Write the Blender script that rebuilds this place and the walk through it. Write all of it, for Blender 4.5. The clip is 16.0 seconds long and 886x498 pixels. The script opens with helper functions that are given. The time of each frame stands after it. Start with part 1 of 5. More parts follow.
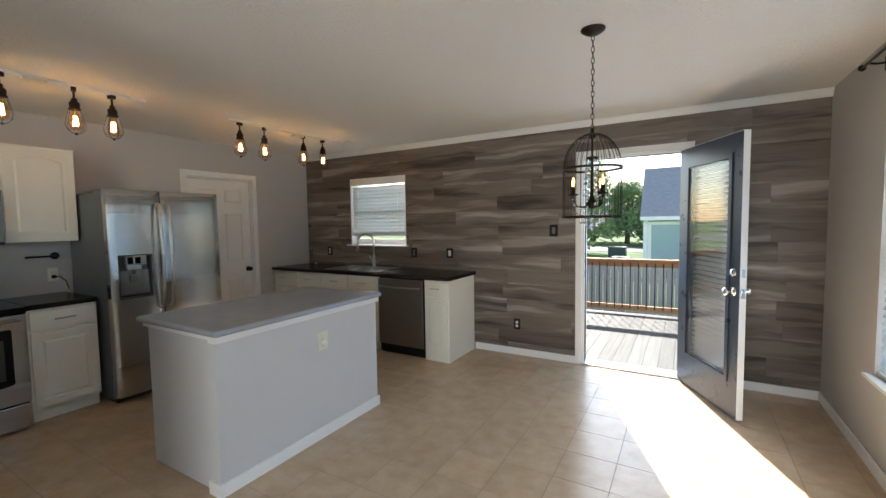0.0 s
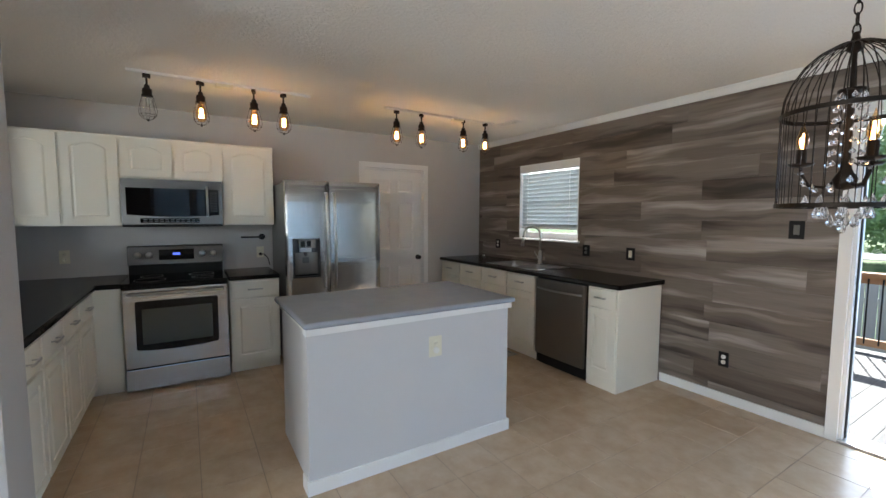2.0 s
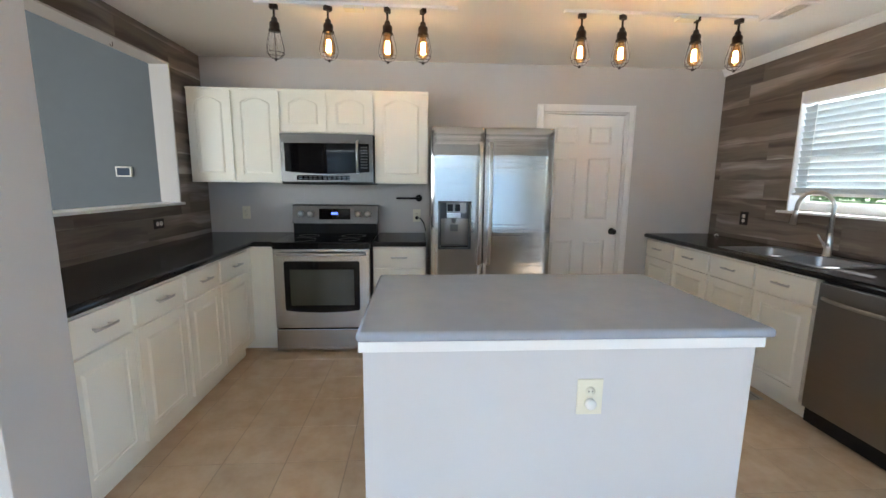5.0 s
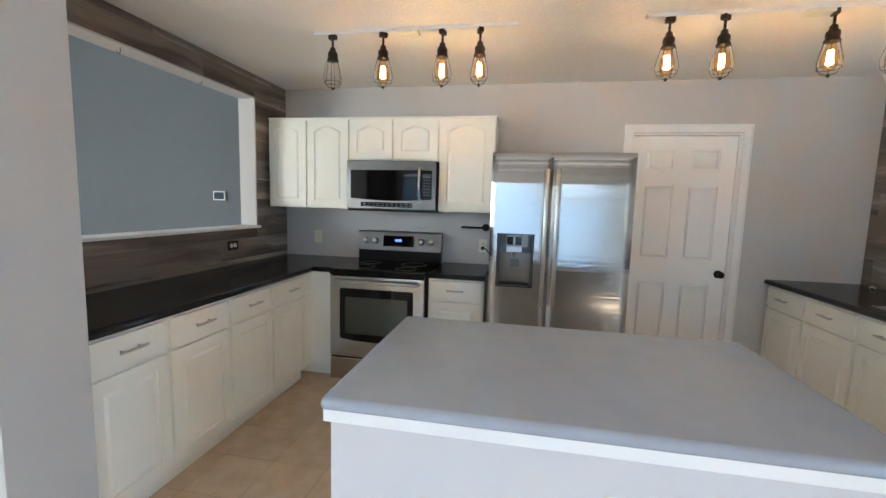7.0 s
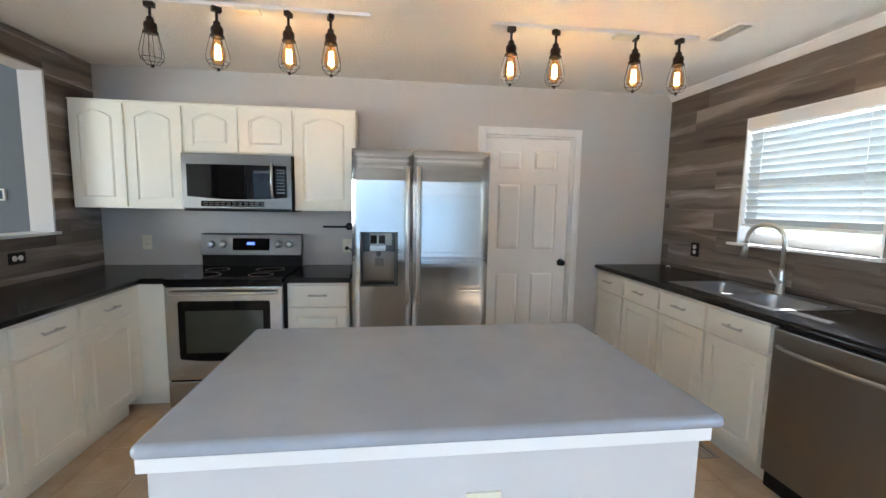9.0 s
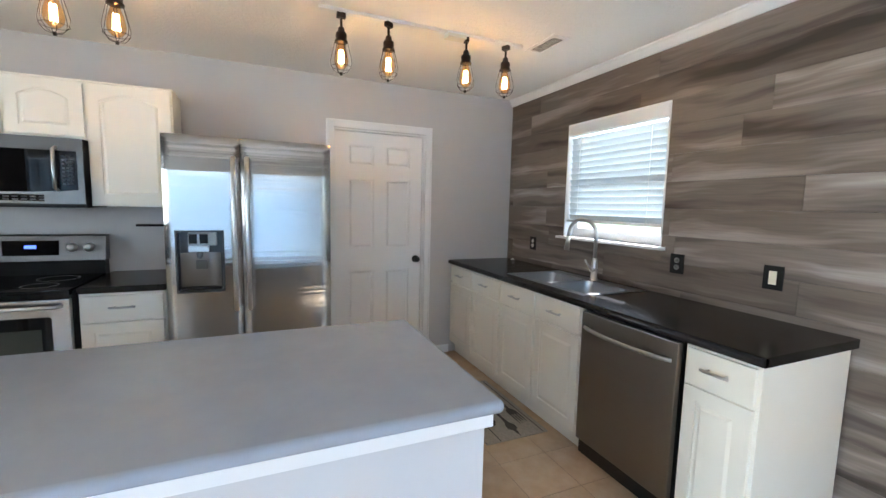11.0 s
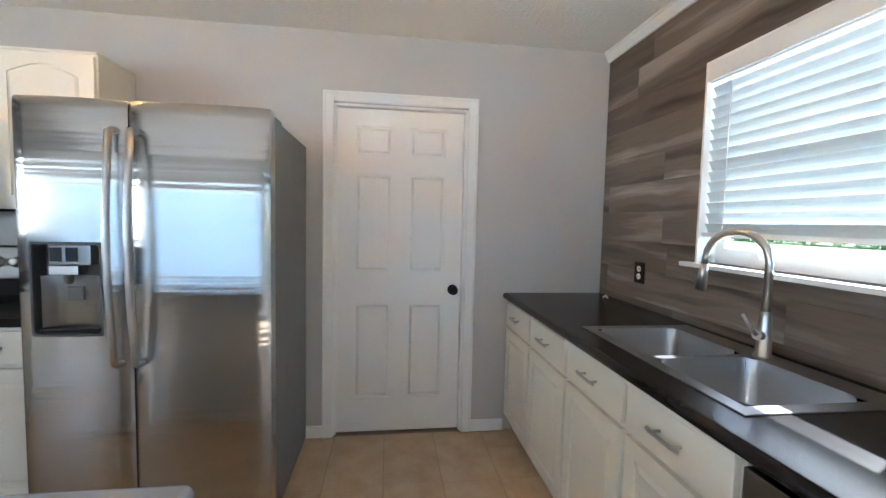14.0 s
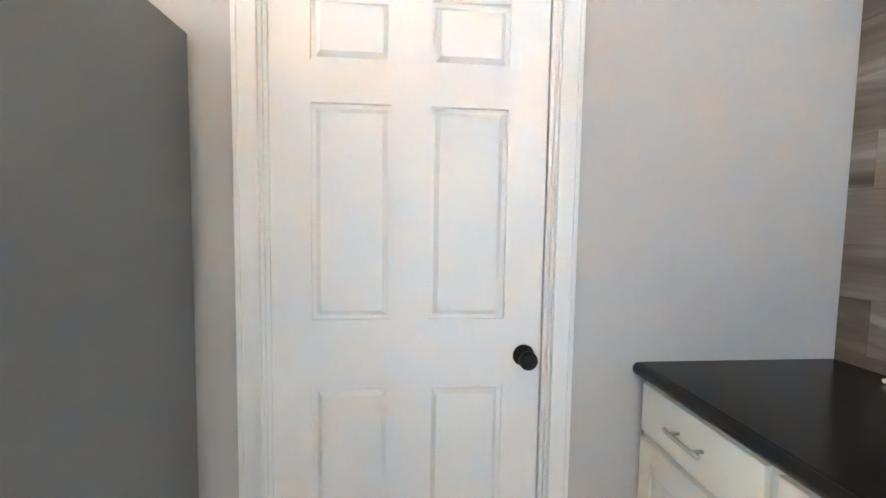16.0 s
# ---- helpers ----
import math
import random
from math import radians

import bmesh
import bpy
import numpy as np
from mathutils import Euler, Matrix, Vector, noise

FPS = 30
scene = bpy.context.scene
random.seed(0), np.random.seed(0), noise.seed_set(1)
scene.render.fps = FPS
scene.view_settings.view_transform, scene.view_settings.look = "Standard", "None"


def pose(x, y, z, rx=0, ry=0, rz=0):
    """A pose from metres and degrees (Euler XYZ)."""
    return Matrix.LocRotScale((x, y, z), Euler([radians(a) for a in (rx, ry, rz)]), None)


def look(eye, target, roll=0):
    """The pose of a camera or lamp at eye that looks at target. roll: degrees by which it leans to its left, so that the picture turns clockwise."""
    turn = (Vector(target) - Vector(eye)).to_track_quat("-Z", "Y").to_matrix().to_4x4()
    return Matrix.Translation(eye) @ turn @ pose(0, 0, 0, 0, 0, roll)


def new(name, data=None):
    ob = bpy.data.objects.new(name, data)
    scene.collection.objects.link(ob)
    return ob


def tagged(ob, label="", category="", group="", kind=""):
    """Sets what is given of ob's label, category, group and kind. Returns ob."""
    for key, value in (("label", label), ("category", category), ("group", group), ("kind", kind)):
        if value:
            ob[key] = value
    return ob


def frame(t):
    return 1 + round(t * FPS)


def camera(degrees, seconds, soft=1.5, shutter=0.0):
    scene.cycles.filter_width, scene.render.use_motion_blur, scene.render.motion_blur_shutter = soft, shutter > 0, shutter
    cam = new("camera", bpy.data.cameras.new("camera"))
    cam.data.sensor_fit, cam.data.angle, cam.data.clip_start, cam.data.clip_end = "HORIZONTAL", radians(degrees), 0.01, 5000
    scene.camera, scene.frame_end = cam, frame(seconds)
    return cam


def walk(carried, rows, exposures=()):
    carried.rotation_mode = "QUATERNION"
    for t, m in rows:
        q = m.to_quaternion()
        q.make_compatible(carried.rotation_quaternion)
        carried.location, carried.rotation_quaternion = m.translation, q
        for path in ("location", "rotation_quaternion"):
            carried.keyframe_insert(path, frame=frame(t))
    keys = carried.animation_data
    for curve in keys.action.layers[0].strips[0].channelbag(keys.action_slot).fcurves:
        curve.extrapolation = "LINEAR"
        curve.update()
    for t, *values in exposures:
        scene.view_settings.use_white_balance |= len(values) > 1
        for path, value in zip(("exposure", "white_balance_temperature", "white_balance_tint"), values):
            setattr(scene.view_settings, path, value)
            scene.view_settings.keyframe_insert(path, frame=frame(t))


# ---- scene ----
cam = camera(93.7, 16.0)
METRES, EYE, TILT, LEAN, TURN = 5.4, 1.45, 0.0, 0.0, 30.5
PATH = [
    (0, (4.869, -4.361, 1.484), (3.864, -2.637, 1.358), -0.9),
    (0.5, (4.959, -4.112, 1.466), (3.833, -2.465, 1.326), -0.4),
    (1, (4.943, -3.89, 1.458), (3.715, -2.317, 1.316), 0.6),
    (1.5, (4.879, -3.735, 1.463), (3.4, -2.396, 1.331), 0.2),
    (2, (4.843, -3.591, 1.47), (3.145, -2.546, 1.313), 0.2),
    (2.5, (4.79, -3.45, 1.443), (2.958, -2.666, 1.266), 0.4),
    (3, (4.64, -3.33, 1.455), (2.741, -2.738, 1.25), 0.5),
    (5.5, (3.898, -2.814, 1.389), (1.922, -2.849, 1.083), 0.5),
    (6, (3.836, -2.716, 1.398), (1.866, -2.93, 1.124), 0.6),
    (6.5, (3.773, -2.629, 1.43), (1.815, -2.953, 1.186), 1.3),
    (7, (3.713, -2.608, 1.446), (1.758, -2.969, 1.229), 1.6),
    (7.5, (3.683, -2.613, 1.459), (1.717, -2.918, 1.248), 1.6),
    (8, (3.67, -2.61, 1.457), (1.688, -2.779, 1.246), 1.4),
    (8.5, (3.658, -2.597, 1.454), (1.669, -2.569, 1.24), 1.2),
    (9, (3.64, -2.561, 1.446), (1.667, -2.309, 1.233), 1.0),
    (9.5, (3.626, -2.562, 1.463), (1.703, -2.06, 1.239), 0.7),
    (10, (3.64, -2.491, 1.453), (1.784, -1.779, 1.231), 0.9),
    (12.5, (3.436, -1.874, 1.425), (1.619, -1.064, 1.22), 1.4),
    (13, (3.204, -1.677, 1.426), (1.305, -1.08, 1.238), 1.1),
    (13.5, (2.941, -1.498, 1.406), (0.99, -1.092, 1.237), 1.0),
    (14, (2.599, -1.404, 1.364), (0.62, -1.144, 1.234), 1.3),
    (14.5, (2.257, -1.374, 1.36), (0.269, -1.193, 1.237), 1.6),
    (15, (1.911, -1.337, 1.358), (-0.08, -1.193, 1.241), 1.7),
    (15.5, (1.533, -1.343, 1.356), (-0.456, -1.17, 1.233), 1.5),
    (16, (1.166, -1.348, 1.33), (-0.821, -1.167, 1.192), 0.9),
]
walk(cam, [(t, look(eye, target, roll)) for t, eye, target, roll in PATH], [(0, 2.27, 6810, 8), (1.5, 2.32, 6510, 8), (3, 2.89, 6290, 7), (5.5, 3.36, 6290, 7), (10, 3.43, 6040, 7), (12.5, 3.44, 5840, 6), (14.5, 3.64, 5910, 5), (15, 3.79, 5960, 4), (15.5, 4.18, 5860, 3), (16, 4.48, 5760, 3)])

# ---- world, sun, large lights ----
world = bpy.data.worlds.new("sky")
scene.world = world
world.use_nodes = True
wn = world.node_tree
sky = wn.nodes.new("ShaderNodeTexSky")
sky.sky_type, sky.sun_disc = "NISHITA", False
SUN_DIR = Vector((-0.375, 0.91, 0.68)).normalized()
sky.sun_elevation = math.asin(SUN_DIR.z)
sky.sun_rotation = math.atan2(SUN_DIR.x, SUN_DIR.y) % (2 * math.pi)
wn.nodes["Background"].inputs["Strength"].default_value = 0.08
wn.links.new(sky.outputs[0], wn.nodes["Background"].inputs["Color"])
sun = new("sun", bpy.data.lights.new("sun", "SUN"))
sun.data.energy, sun.data.angle, sun.data.color = 5.0, radians(0.6), (1.0, 0.99, 0.98)
sun.matrix_world = look(SUN_DIR * 30, (0, 0, 0))


def area(name, eye, target, w, h, power, color=(1, 1, 1)):
    l = new(name, bpy.data.lights.new(name, "AREA"))
    l.data.shape, l.data.size, l.data.size_y, l.data.energy, l.data.color = "RECTANGLE", w, h, power, color
    l.matrix_world = look(eye, target)
    return l


CEIL = 2.475
for wy in (-1.95, -3.9, -5.85):
    area("daylight_east", (6.55, wy, 1.75), (0, wy, 1.2), 1.94, 2.7, 28, (0.78, 0.88, 1.0))
# Added fill lamp in the unseen far end of the living room.
area("fill_living", (4.2, -8.75, 1.4), (3.6, 0, 1.3), 2.2, 1.6, 20, (0.97, 0.98, 1.0))
area("daylight_door", (4.44, 1.3, 1.7), (4.3, -4, 1.2), 2.6, 2.4, 13, (0.38, 0.64, 1.0))
area("daylight_window", (1.32, 0.6, 1.9), (1.32, -1.0, 1.3), 1.1, 1.0, 1.2, (0.80, 0.92, 1.0))


# ---- materials ----
class Mat:
    """A procedural material: nodes by short calls."""

    def __init__(self, name, color=(0.8, 0.8, 0.8), rough=0.5, metal=0.0, **more):
        self.m = bpy.data.materials.new(name)
        self.m.use_nodes = True
        self.t = self.m.node_tree
        self.b = self.t.nodes["Principled BSDF"]
        self.b.inputs["Base Color"].default_value = (*color, 1)
        self.b.inputs["Roughness"].default_value = rough
        self.b.inputs["Metallic"].default_value = metal
        for k, v in more.items():
            self.b.inputs[k.replace("_", " ")].default_value = v

    def node(self, kind, **props):
        n = self.t.nodes.new(kind)
        for k, v in props.items():
            if k in n.inputs:
                n.inputs[k].default_value = v
        return n

    def coord(self, scale=(1, 1, 1), out="Object", add=None):
        c = self.t.nodes.new("ShaderNodeTexCoord")
        mp = self.t.nodes.new("ShaderNodeMapping")
        mp.inputs["Scale"].default_value = scale
        self.t.links.new(c.outputs[out], mp.inputs["Vector"])
        if add is not None:
            self.t.links.new(add, mp.inputs["Location"])
        return mp.outputs[0]

    def noise(self, scale, vec=None, detail=4.0, rough=0.55):
        n = self.node("ShaderNodeTexNoise", Scale=scale, Detail=detail, Roughness=rough)
        self.t.links.new(vec if vec is not None else self.coord(), n.inputs["Vector"])
        return n.outputs["Fac"]

    def ramp(self, fac, stops):
        r = self.t.nodes.new("ShaderNodeValToRGB")
        while len(r.color_ramp.elements) < len(stops):
            r.color_ramp.elements.new(0.5)
        for e, (p, c) in zip(r.color_ramp.elements, stops):
            e.position, e.color = p, (*c, 1)
        self.t.links.new(fac, r.inputs[0])
        return r.outputs[0]

    def mix(self, fac, a, b, mode="MIX"):
        n = self.t.nodes.new("ShaderNodeMix")
        n.data_type, n.blend_type = "RGBA", mode
        for sock, v in ((n.inputs[0], fac), (n.inputs[6], a), (n.inputs[7], b)):
            if isinstance(v, (int, float)):
                sock.default_value = v
            elif isinstance(v, tuple):
                sock.default_value = (*v, 1)
            else:
                self.t.links.new(v, sock)
        return n.outputs[2]

    def base(self, out):
        self.t.links.new(out, self.b.inputs["Base Color"])
        return self

    def rough_from(self, fac, lo, hi):
        n = self.node("ShaderNodeMapRange")
        n.inputs["To Min"].default_value, n.inputs["To Max"].default_value = lo, hi
        self.t.links.new(fac, n.inputs["Value"])
        self.t.links.new(n.outputs[0], self.b.inputs["Roughness"])
        return self

    def bump(self, fac, strength=0.3, dist=0.002):
        n = self.node("ShaderNodeBump", Strength=strength, Distance=dist)
        self.t.links.new(fac, n.inputs["Height"])
        self.t.links.new(n.outputs[0], self.b.inputs["Normal"])
        return self


def painted(name, color, rough=0.5, vary=0.04, peel=0.08):
    m = Mat(name, color, rough)
    n = m.noise(1.3, detail=3)
    lo = tuple(c * (1 - vary) for c in color)
    hi = tuple(min(1, c * (1 + vary)) for c in color)
    m.base(m.ramp(n, [(0.3, lo), (0.7, hi)]))
    m.rough_from(m.noise(9.0), rough * 0.85, min(1, rough * 1.2))
    return m.bump(m.noise(260.0, detail=2), peel, 0.001)


M = {}
M["wall"] = painted("wall_paint", (0.525, 0.508, 0.492), 0.75, 0.03, 0.15).m
M["wall_dark"] = painted("grey_wall_paint", (0.125, 0.142, 0.155), 0.8, 0.03, 0.15).m
M["trim"] = painted("trim_paint", (0.80, 0.80, 0.79), 0.4).m
M["door"] = painted("door_paint", (0.82, 0.81, 0.79), 0.42, 0.02).m
M["cab"] = painted("cabinet_paint", (0.83, 0.806, 0.715), 0.42, 0.04).m
M["island"] = painted("island_paint", (0.60, 0.595, 0.60), 0.55, 0.02, 0.15).m
M["dark_door"] = painted("blue_door_paint", (0.028, 0.042, 0.075), 0.28).m
M["plastic_black"] = Mat("black_plastic", (0.009, 0.009, 0.010), 0.42, Specular_IOR_Level=0.25).m
M["plastic_white"] = Mat("white_plastic", (0.75, 0.74, 0.70), 0.4).m
M["plastic_cream"] = Mat("cream_plastic", (0.74, 0.71, 0.58), 0.35).m
M["iron"] = Mat("dark_iron", (0.03, 0.022, 0.018), 0.45, 0.7).m
M["nickel"] = Mat("brushed_nickel", (0.55, 0.54, 0.52), 0.28, 1.0).m
M["chrome"] = Mat("chrome", (0.75, 0.75, 0.76), 0.12, 1.0).m
M["glass_black"] = Mat("black_glass", (0.004, 0.004, 0.005), 0.05, Specular_IOR_Level=0.2).m
M["dispenser_grey"] = Mat("dark_grey_plastic", (0.075, 0.077, 0.080), 0.3).m
M["rubber"] = Mat("rubber", (0.02, 0.02, 0.02), 0.8).m
M["legend_pale"] = Mat("grey_plastic", (0.13, 0.13, 0.125), 0.4).m
M["legend"] = Mat("button_legend", (0.10, 0.10, 0.11), 0.4).m
M["screen_blue"] = Mat("blue_grey_screen", (0.03, 0.05, 0.085), 0.45, Specular_IOR_Level=0.15).m
M["display"] = Mat("display", (0.01, 0.01, 0.03), 0.2, Emission_Color=(0.12, 0.2, 1.0, 1), Emission_Strength=0.25).m

m = Mat("ceiling_texture", (0.84, 0.82, 0.78), 0.9)
m.bump(m.ramp(m.noise(46.0, detail=5, rough=0.65), [(0.44, (0, 0, 0)), (0.58, (1, 1, 1))]), 0.42, 0.006)
M["ceiling"] = m.m

m = Mat("grey_laminate", (0.40, 0.41, 0.43), 0.22)
m.base(m.ramp(m.noise(9.0, detail=3), [(0.35, (0.315, 0.34, 0.39)), (0.65, (0.335, 0.36, 0.41))]))
m.rough_from(m.noise(3.0), 0.20, 0.27)
M["grey_top"] = m.m
m = Mat("black_laminate", (0.009, 0.008, 0.009), 0.2, Specular_IOR_Level=0.24)
m.base(m.ramp(m.noise(40.0, detail=2), [(0.35, (0.008, 0.0072, 0.0074)), (0.7, (0.013, 0.0115, 0.012))]))
M["black_top"] = m.m


def steel(name, color, rough, scale=(2, 2, 420), brushed=1.0):
    m = Mat(name, color, rough, 1.0)
    v = m.coord(scale)
    n = m.noise(1.0, v, 3)
    m.rough_from(n, rough * 0.8, rough * 1.25)
    m.base(m.ramp(n, [(0.3, tuple(c * 0.93 for c in color)), (0.7, color)]))
    m.bump(m.noise(1.0, m.coord((0.12, 0.25, 20)), 2), 0.30, 0.004)
    m.b.inputs["Anisotropic"].default_value = brushed
    geo = m.t.nodes.new("ShaderNodeNewGeometry")
    tan = m.t.nodes.new("ShaderNodeVectorMath")
    tan.operation, tan.inputs[0].default_value = "CROSS_PRODUCT", (0, 0, 1)
    m.t.links.new(geo.outputs["Normal"], tan.inputs[1])
    m.b.inputs["Anisotropic Rotation"].default_value = 0.0
    m.t.links.new(tan.outputs[0], m.b.inputs["Tangent"])
    return m.m


M["steel"] = steel("brushed_steel", (0.48, 0.472, 0.463), 0.17)
# Brushed steel darkened to stand in for dimmer reflections on microwave front and backguard.
M["steel_dimmed"] = steel("dimmed_brushed_steel", (0.13, 0.126, 0.122), 0.32)
M["steel_dark"] = steel("dark_brushed_steel", (0.30, 0.277, 0.254), 0.32)
M["sink"] = steel("sink_steel", (0.38, 0.385, 0.395), 0.3, (2, 300, 2), 0.0)
M["fridge_side"] = painted("grey_fridge_side", (0.150, 0.157, 0.162), 0.45, 0.02, 0.3).m

m = Mat("floor_tile", (0.50, 0.41, 0.31), 0.26)
info = m.t.nodes.new("ShaderNodeObjectInfo")
v = m.coord((1, 1, 1), "Object")
vv = m.t.nodes.new("ShaderNodeVectorMath")
vv.operation = "ADD"
m.t.links.new(v, vv.inputs[0])
m.t.links.new(info.outputs["Location"], vv.inputs[1])
big = m.ramp(m.noise(8.0, vv.outputs[0], 5), [(0.28, (0.485, 0.348, 0.226)), (0.5, (0.540, 0.400, 0.270)), (0.75, (0.590, 0.452, 0.318))])
fine = m.ramp(m.noise(38.0, vv.outputs[0], 4), [(0.3, (0.95, 0.95, 0.945)), (0.7, (1, 1, 1))])
tone = m.ramp(info.outputs["Random"], [(0.0, (0.92, 0.92, 0.92)), (1.0, (1.0, 1.0, 1.0))])
m.base(m.mix(1.0, m.mix(1.0, big, fine, "MULTIPLY"), tone, "MULTIPLY"))
m.rough_from(m.noise(11.0, vv.outputs[0]), 0.20, 0.30)
m.b.inputs["Specular IOR Level"].default_value = 0.5
m.bump(m.noise(60.0, vv.outputs[0]), 0.1, 0.001)
M["tile"] = m.m
M["grout"] = Mat("tile_grout", (0.22, 0.16, 0.11), 0.6).m


def plank_mat(name, dark, mid, light):
    m = Mat(name, mid, 0.42)
    info = m.t.nodes.new("ShaderNodeObjectInfo")
    sc = m.t.nodes.new("ShaderNodeVectorMath")
    sc.operation = "SCALE"
    sc.inputs["Scale"].default_value = 37.0
    m.t.links.new(info.outputs["Random"], sc.inputs[0])
    warp = m.t.nodes.new("ShaderNodeVectorMath")
    warp.operation = "MULTIPLY_ADD"
    wob = m.node("ShaderNodeTexNoise", Scale=1.0, Detail=2.0)
    m.t.links.new(m.coord((2.2, 2.2, 2.2), add=sc.outputs[0]), wob.inputs["Vector"])
    m.t.links.new(wob.outputs["Color"], warp.inputs[0])
    warp.inputs[1].default_value = (0.0, 0.0, 1.0)
    m.t.links.new(m.coord((0.8, 0.8, 9.0), add=sc.outputs[0]), warp.inputs[2])
    streak = m.noise(1.0, warp.outputs[0], 3, 0.5)
    grain = m.noise(1.0, m.coord((5, 5, 150), add=sc.outputs[0]), 4)
    col = m.ramp(streak, [(0.32, dark), (0.47, mid), (0.55, mid), (0.70, light)])
    col = m.mix(1.0, col, m.ramp(grain, [(0.3, (0.8, 0.8, 0.8)), (0.7, (1, 1, 1))]), "MULTIPLY")
    tone = m.ramp(info.outputs["Random"], [(0.0, (0.75, 0.70, 0.66)), (0.5, (1.0, 0.98, 0.96)), (1.0, (1.28, 1.29, 1.31))])
    m.base(m.mix(1.0, col, tone, "MULTIPLY"))
    m.rough_from(grain, 0.36, 0.55)
    m.bump(grain, 0.15, 0.001)
    return m.m


M["plank"] = plank_mat("grey_brown_plank", (0.055, 0.041, 0.033), (0.178, 0.147, 0.125), (0.40, 0.362, 0.330))
M["plank_gap"] = Mat("plank_joint", (0.07, 0.058, 0.05), 0.8).m


def outdoor_wood(name, a, b, scale):
    m = Mat(name, a, 0.75)
    info = m.t.nodes.new("ShaderNodeObjectInfo")
    sc = m.t.nodes.new("ShaderNodeVectorMath")
    sc.operation = "SCALE"
    sc.inputs["Scale"].default_value = 21.0
    m.t.links.new(info.outputs["Random"], sc.inputs[0])
    n = m.noise(1.0, m.coord(scale, add=sc.outputs[0]), 5)
    m.base(m.mix(0.5, m.ramp(n, [(0.3, a), (0.7, b)]), m.ramp(info.outputs["Random"], [(0, a), (1, b)])))
    m.b.inputs["Specular IOR Level"].default_value = 0.15
    return m.bump(n, 0.3, 0.002).m


M["deck"] = outdoor_wood("weathered_deck", (0.050, 0.048, 0.044), (0.115, 0.112, 0.104), (30, 1.5, 2))
M["rail_wood"] = outdoor_wood("cedar_rail", (0.30, 0.16, 0.085), (0.42, 0.25, 0.14), (2, 30, 30))
M["fence"] = outdoor_wood("weathered_fence", (0.30, 0.33, 0.33), (0.42, 0.45, 0.44), (30, 30, 2))


def thin_glass(name, tint=(1, 1, 1), gloss=0.045, edge=0.9):
    m = bpy.data.materials.new(name)
    m.use_nodes = True
    t = m.node_tree
    t.nodes.clear()
    out, mix = t.nodes.new("ShaderNodeOutputMaterial"), t.nodes.new("ShaderNodeMixShader")
    a, g, f = t.nodes.new("ShaderNodeBsdfTransparent"), t.nodes.new("ShaderNodeBsdfGlossy"), t.nodes.new("ShaderNodeLayerWeight")
    a.inputs[0].default_value = (*tint, 1)
    g.inputs["Roughness"].default_value = 0.02
    pw, ma = t.nodes.new("ShaderNodeMath"), t.nodes.new("ShaderNodeMath")
    pw.operation, ma.operation = "POWER", "MULTIPLY_ADD"
    pw.inputs[1].default_value, ma.inputs[1].default_value, ma.inputs[2].default_value = 4.0, edge, gloss
    t.links.new(f.outputs["Facing"], pw.inputs[0])
    t.links.new(pw.outputs[0], ma.inputs[0])
    t.links.new(ma.outputs[0], mix.inputs[0])
    t.links.new(a.outputs[0], mix.inputs[1])
    t.links.new(g.outputs[0], mix.inputs[2])
    t.links.new(mix.outputs[0], out.inputs[0])
    return m


M["glass"] = thin_glass("window_glass")
M["door_glass"] = thin_glass("door_glass", gloss=0.06, edge=0.4)
M["bulb_glass"] = thin_glass("amber_bulb_glass", (1.0, 0.80, 0.54))
M["crystal"] = Mat("crystal", (0.95, 0.95, 0.97), 0.03, 0.0, IOR=1.5, Transmission_Weight=0.85).m
M["filament"] = Mat("filament", (1, 0.6, 0.2), 0.5, Emission_Color=(1.0, 0.64, 0.32, 1), Emission_Strength=14.0).m
M["candle_glow"] = Mat("candle_bulb_glow", (1, 0.7, 0.4), 0.5, Emission_Color=(1.0, 0.55, 0.25, 1), Emission_Strength=6.0).m
M["filament_off"] = Mat("cold_filament", (0.4, 0.3, 0.2), 0.5).m


def blind_mat(name, through_part):
    m = Mat(name, (0.62, 0.68, 0.71), 0.45)
    tr = m.t.nodes.new("ShaderNodeBsdfTranslucent")
    tr.inputs[0].default_value = (0.66, 0.78, 0.90, 1)
    mx = m.t.nodes.new("ShaderNodeMixShader")
    mx.inputs[0].default_value = through_part
    m.t.links.new(m.b.outputs[0], mx.inputs[1])
    m.t.links.new(tr.outputs[0], mx.inputs[2])
    m.t.links.new(mx.outputs[0], m.t.nodes["Material Output"].inputs[0])
    return m.m


M["blind"] = blind_mat("blind_slat", 0.03)
M["blind_thin"] = blind_mat("thin_blind_slat", 0.4)
m = Mat("grass", (0.07, 0.11, 0.03), 0.9, Specular_IOR_Level=0.1)
m.base(m.ramp(m.noise(0.6, detail=6), [(0.3, (0.035, 0.065, 0.018)), (0.7, (0.075, 0.125, 0.04))]))
M["grass"] = m.m
m = Mat("leaves", (0.06, 0.10, 0.03), 0.6)
m.base(m.ramp(m.noise(1.1, detail=4), [(0.3, (0.09, 0.15, 0.05)), (0.7, (0.24, 0.33, 0.14))]))
M["leaves"] = m.m
M["box_green"] = Mat("dark_green_metal", (0.035, 0.06, 0.055), 0.5).m
M["bark"] = Mat("bark", (0.10, 0.08, 0.06), 0.9).m
m = Mat("asphalt", (0.1, 0.1, 0.1), 0.9, Specular_IOR_Level=0.1)
m.base(m.ramp(m.noise(3), [(0.3, (0.10, 0.10, 0.10)), (0.7, (0.15, 0.15, 0.148))]))
M["asphalt"] = m.m
m = Mat("shingle", (0.2, 0.19, 0.21), 0.9)
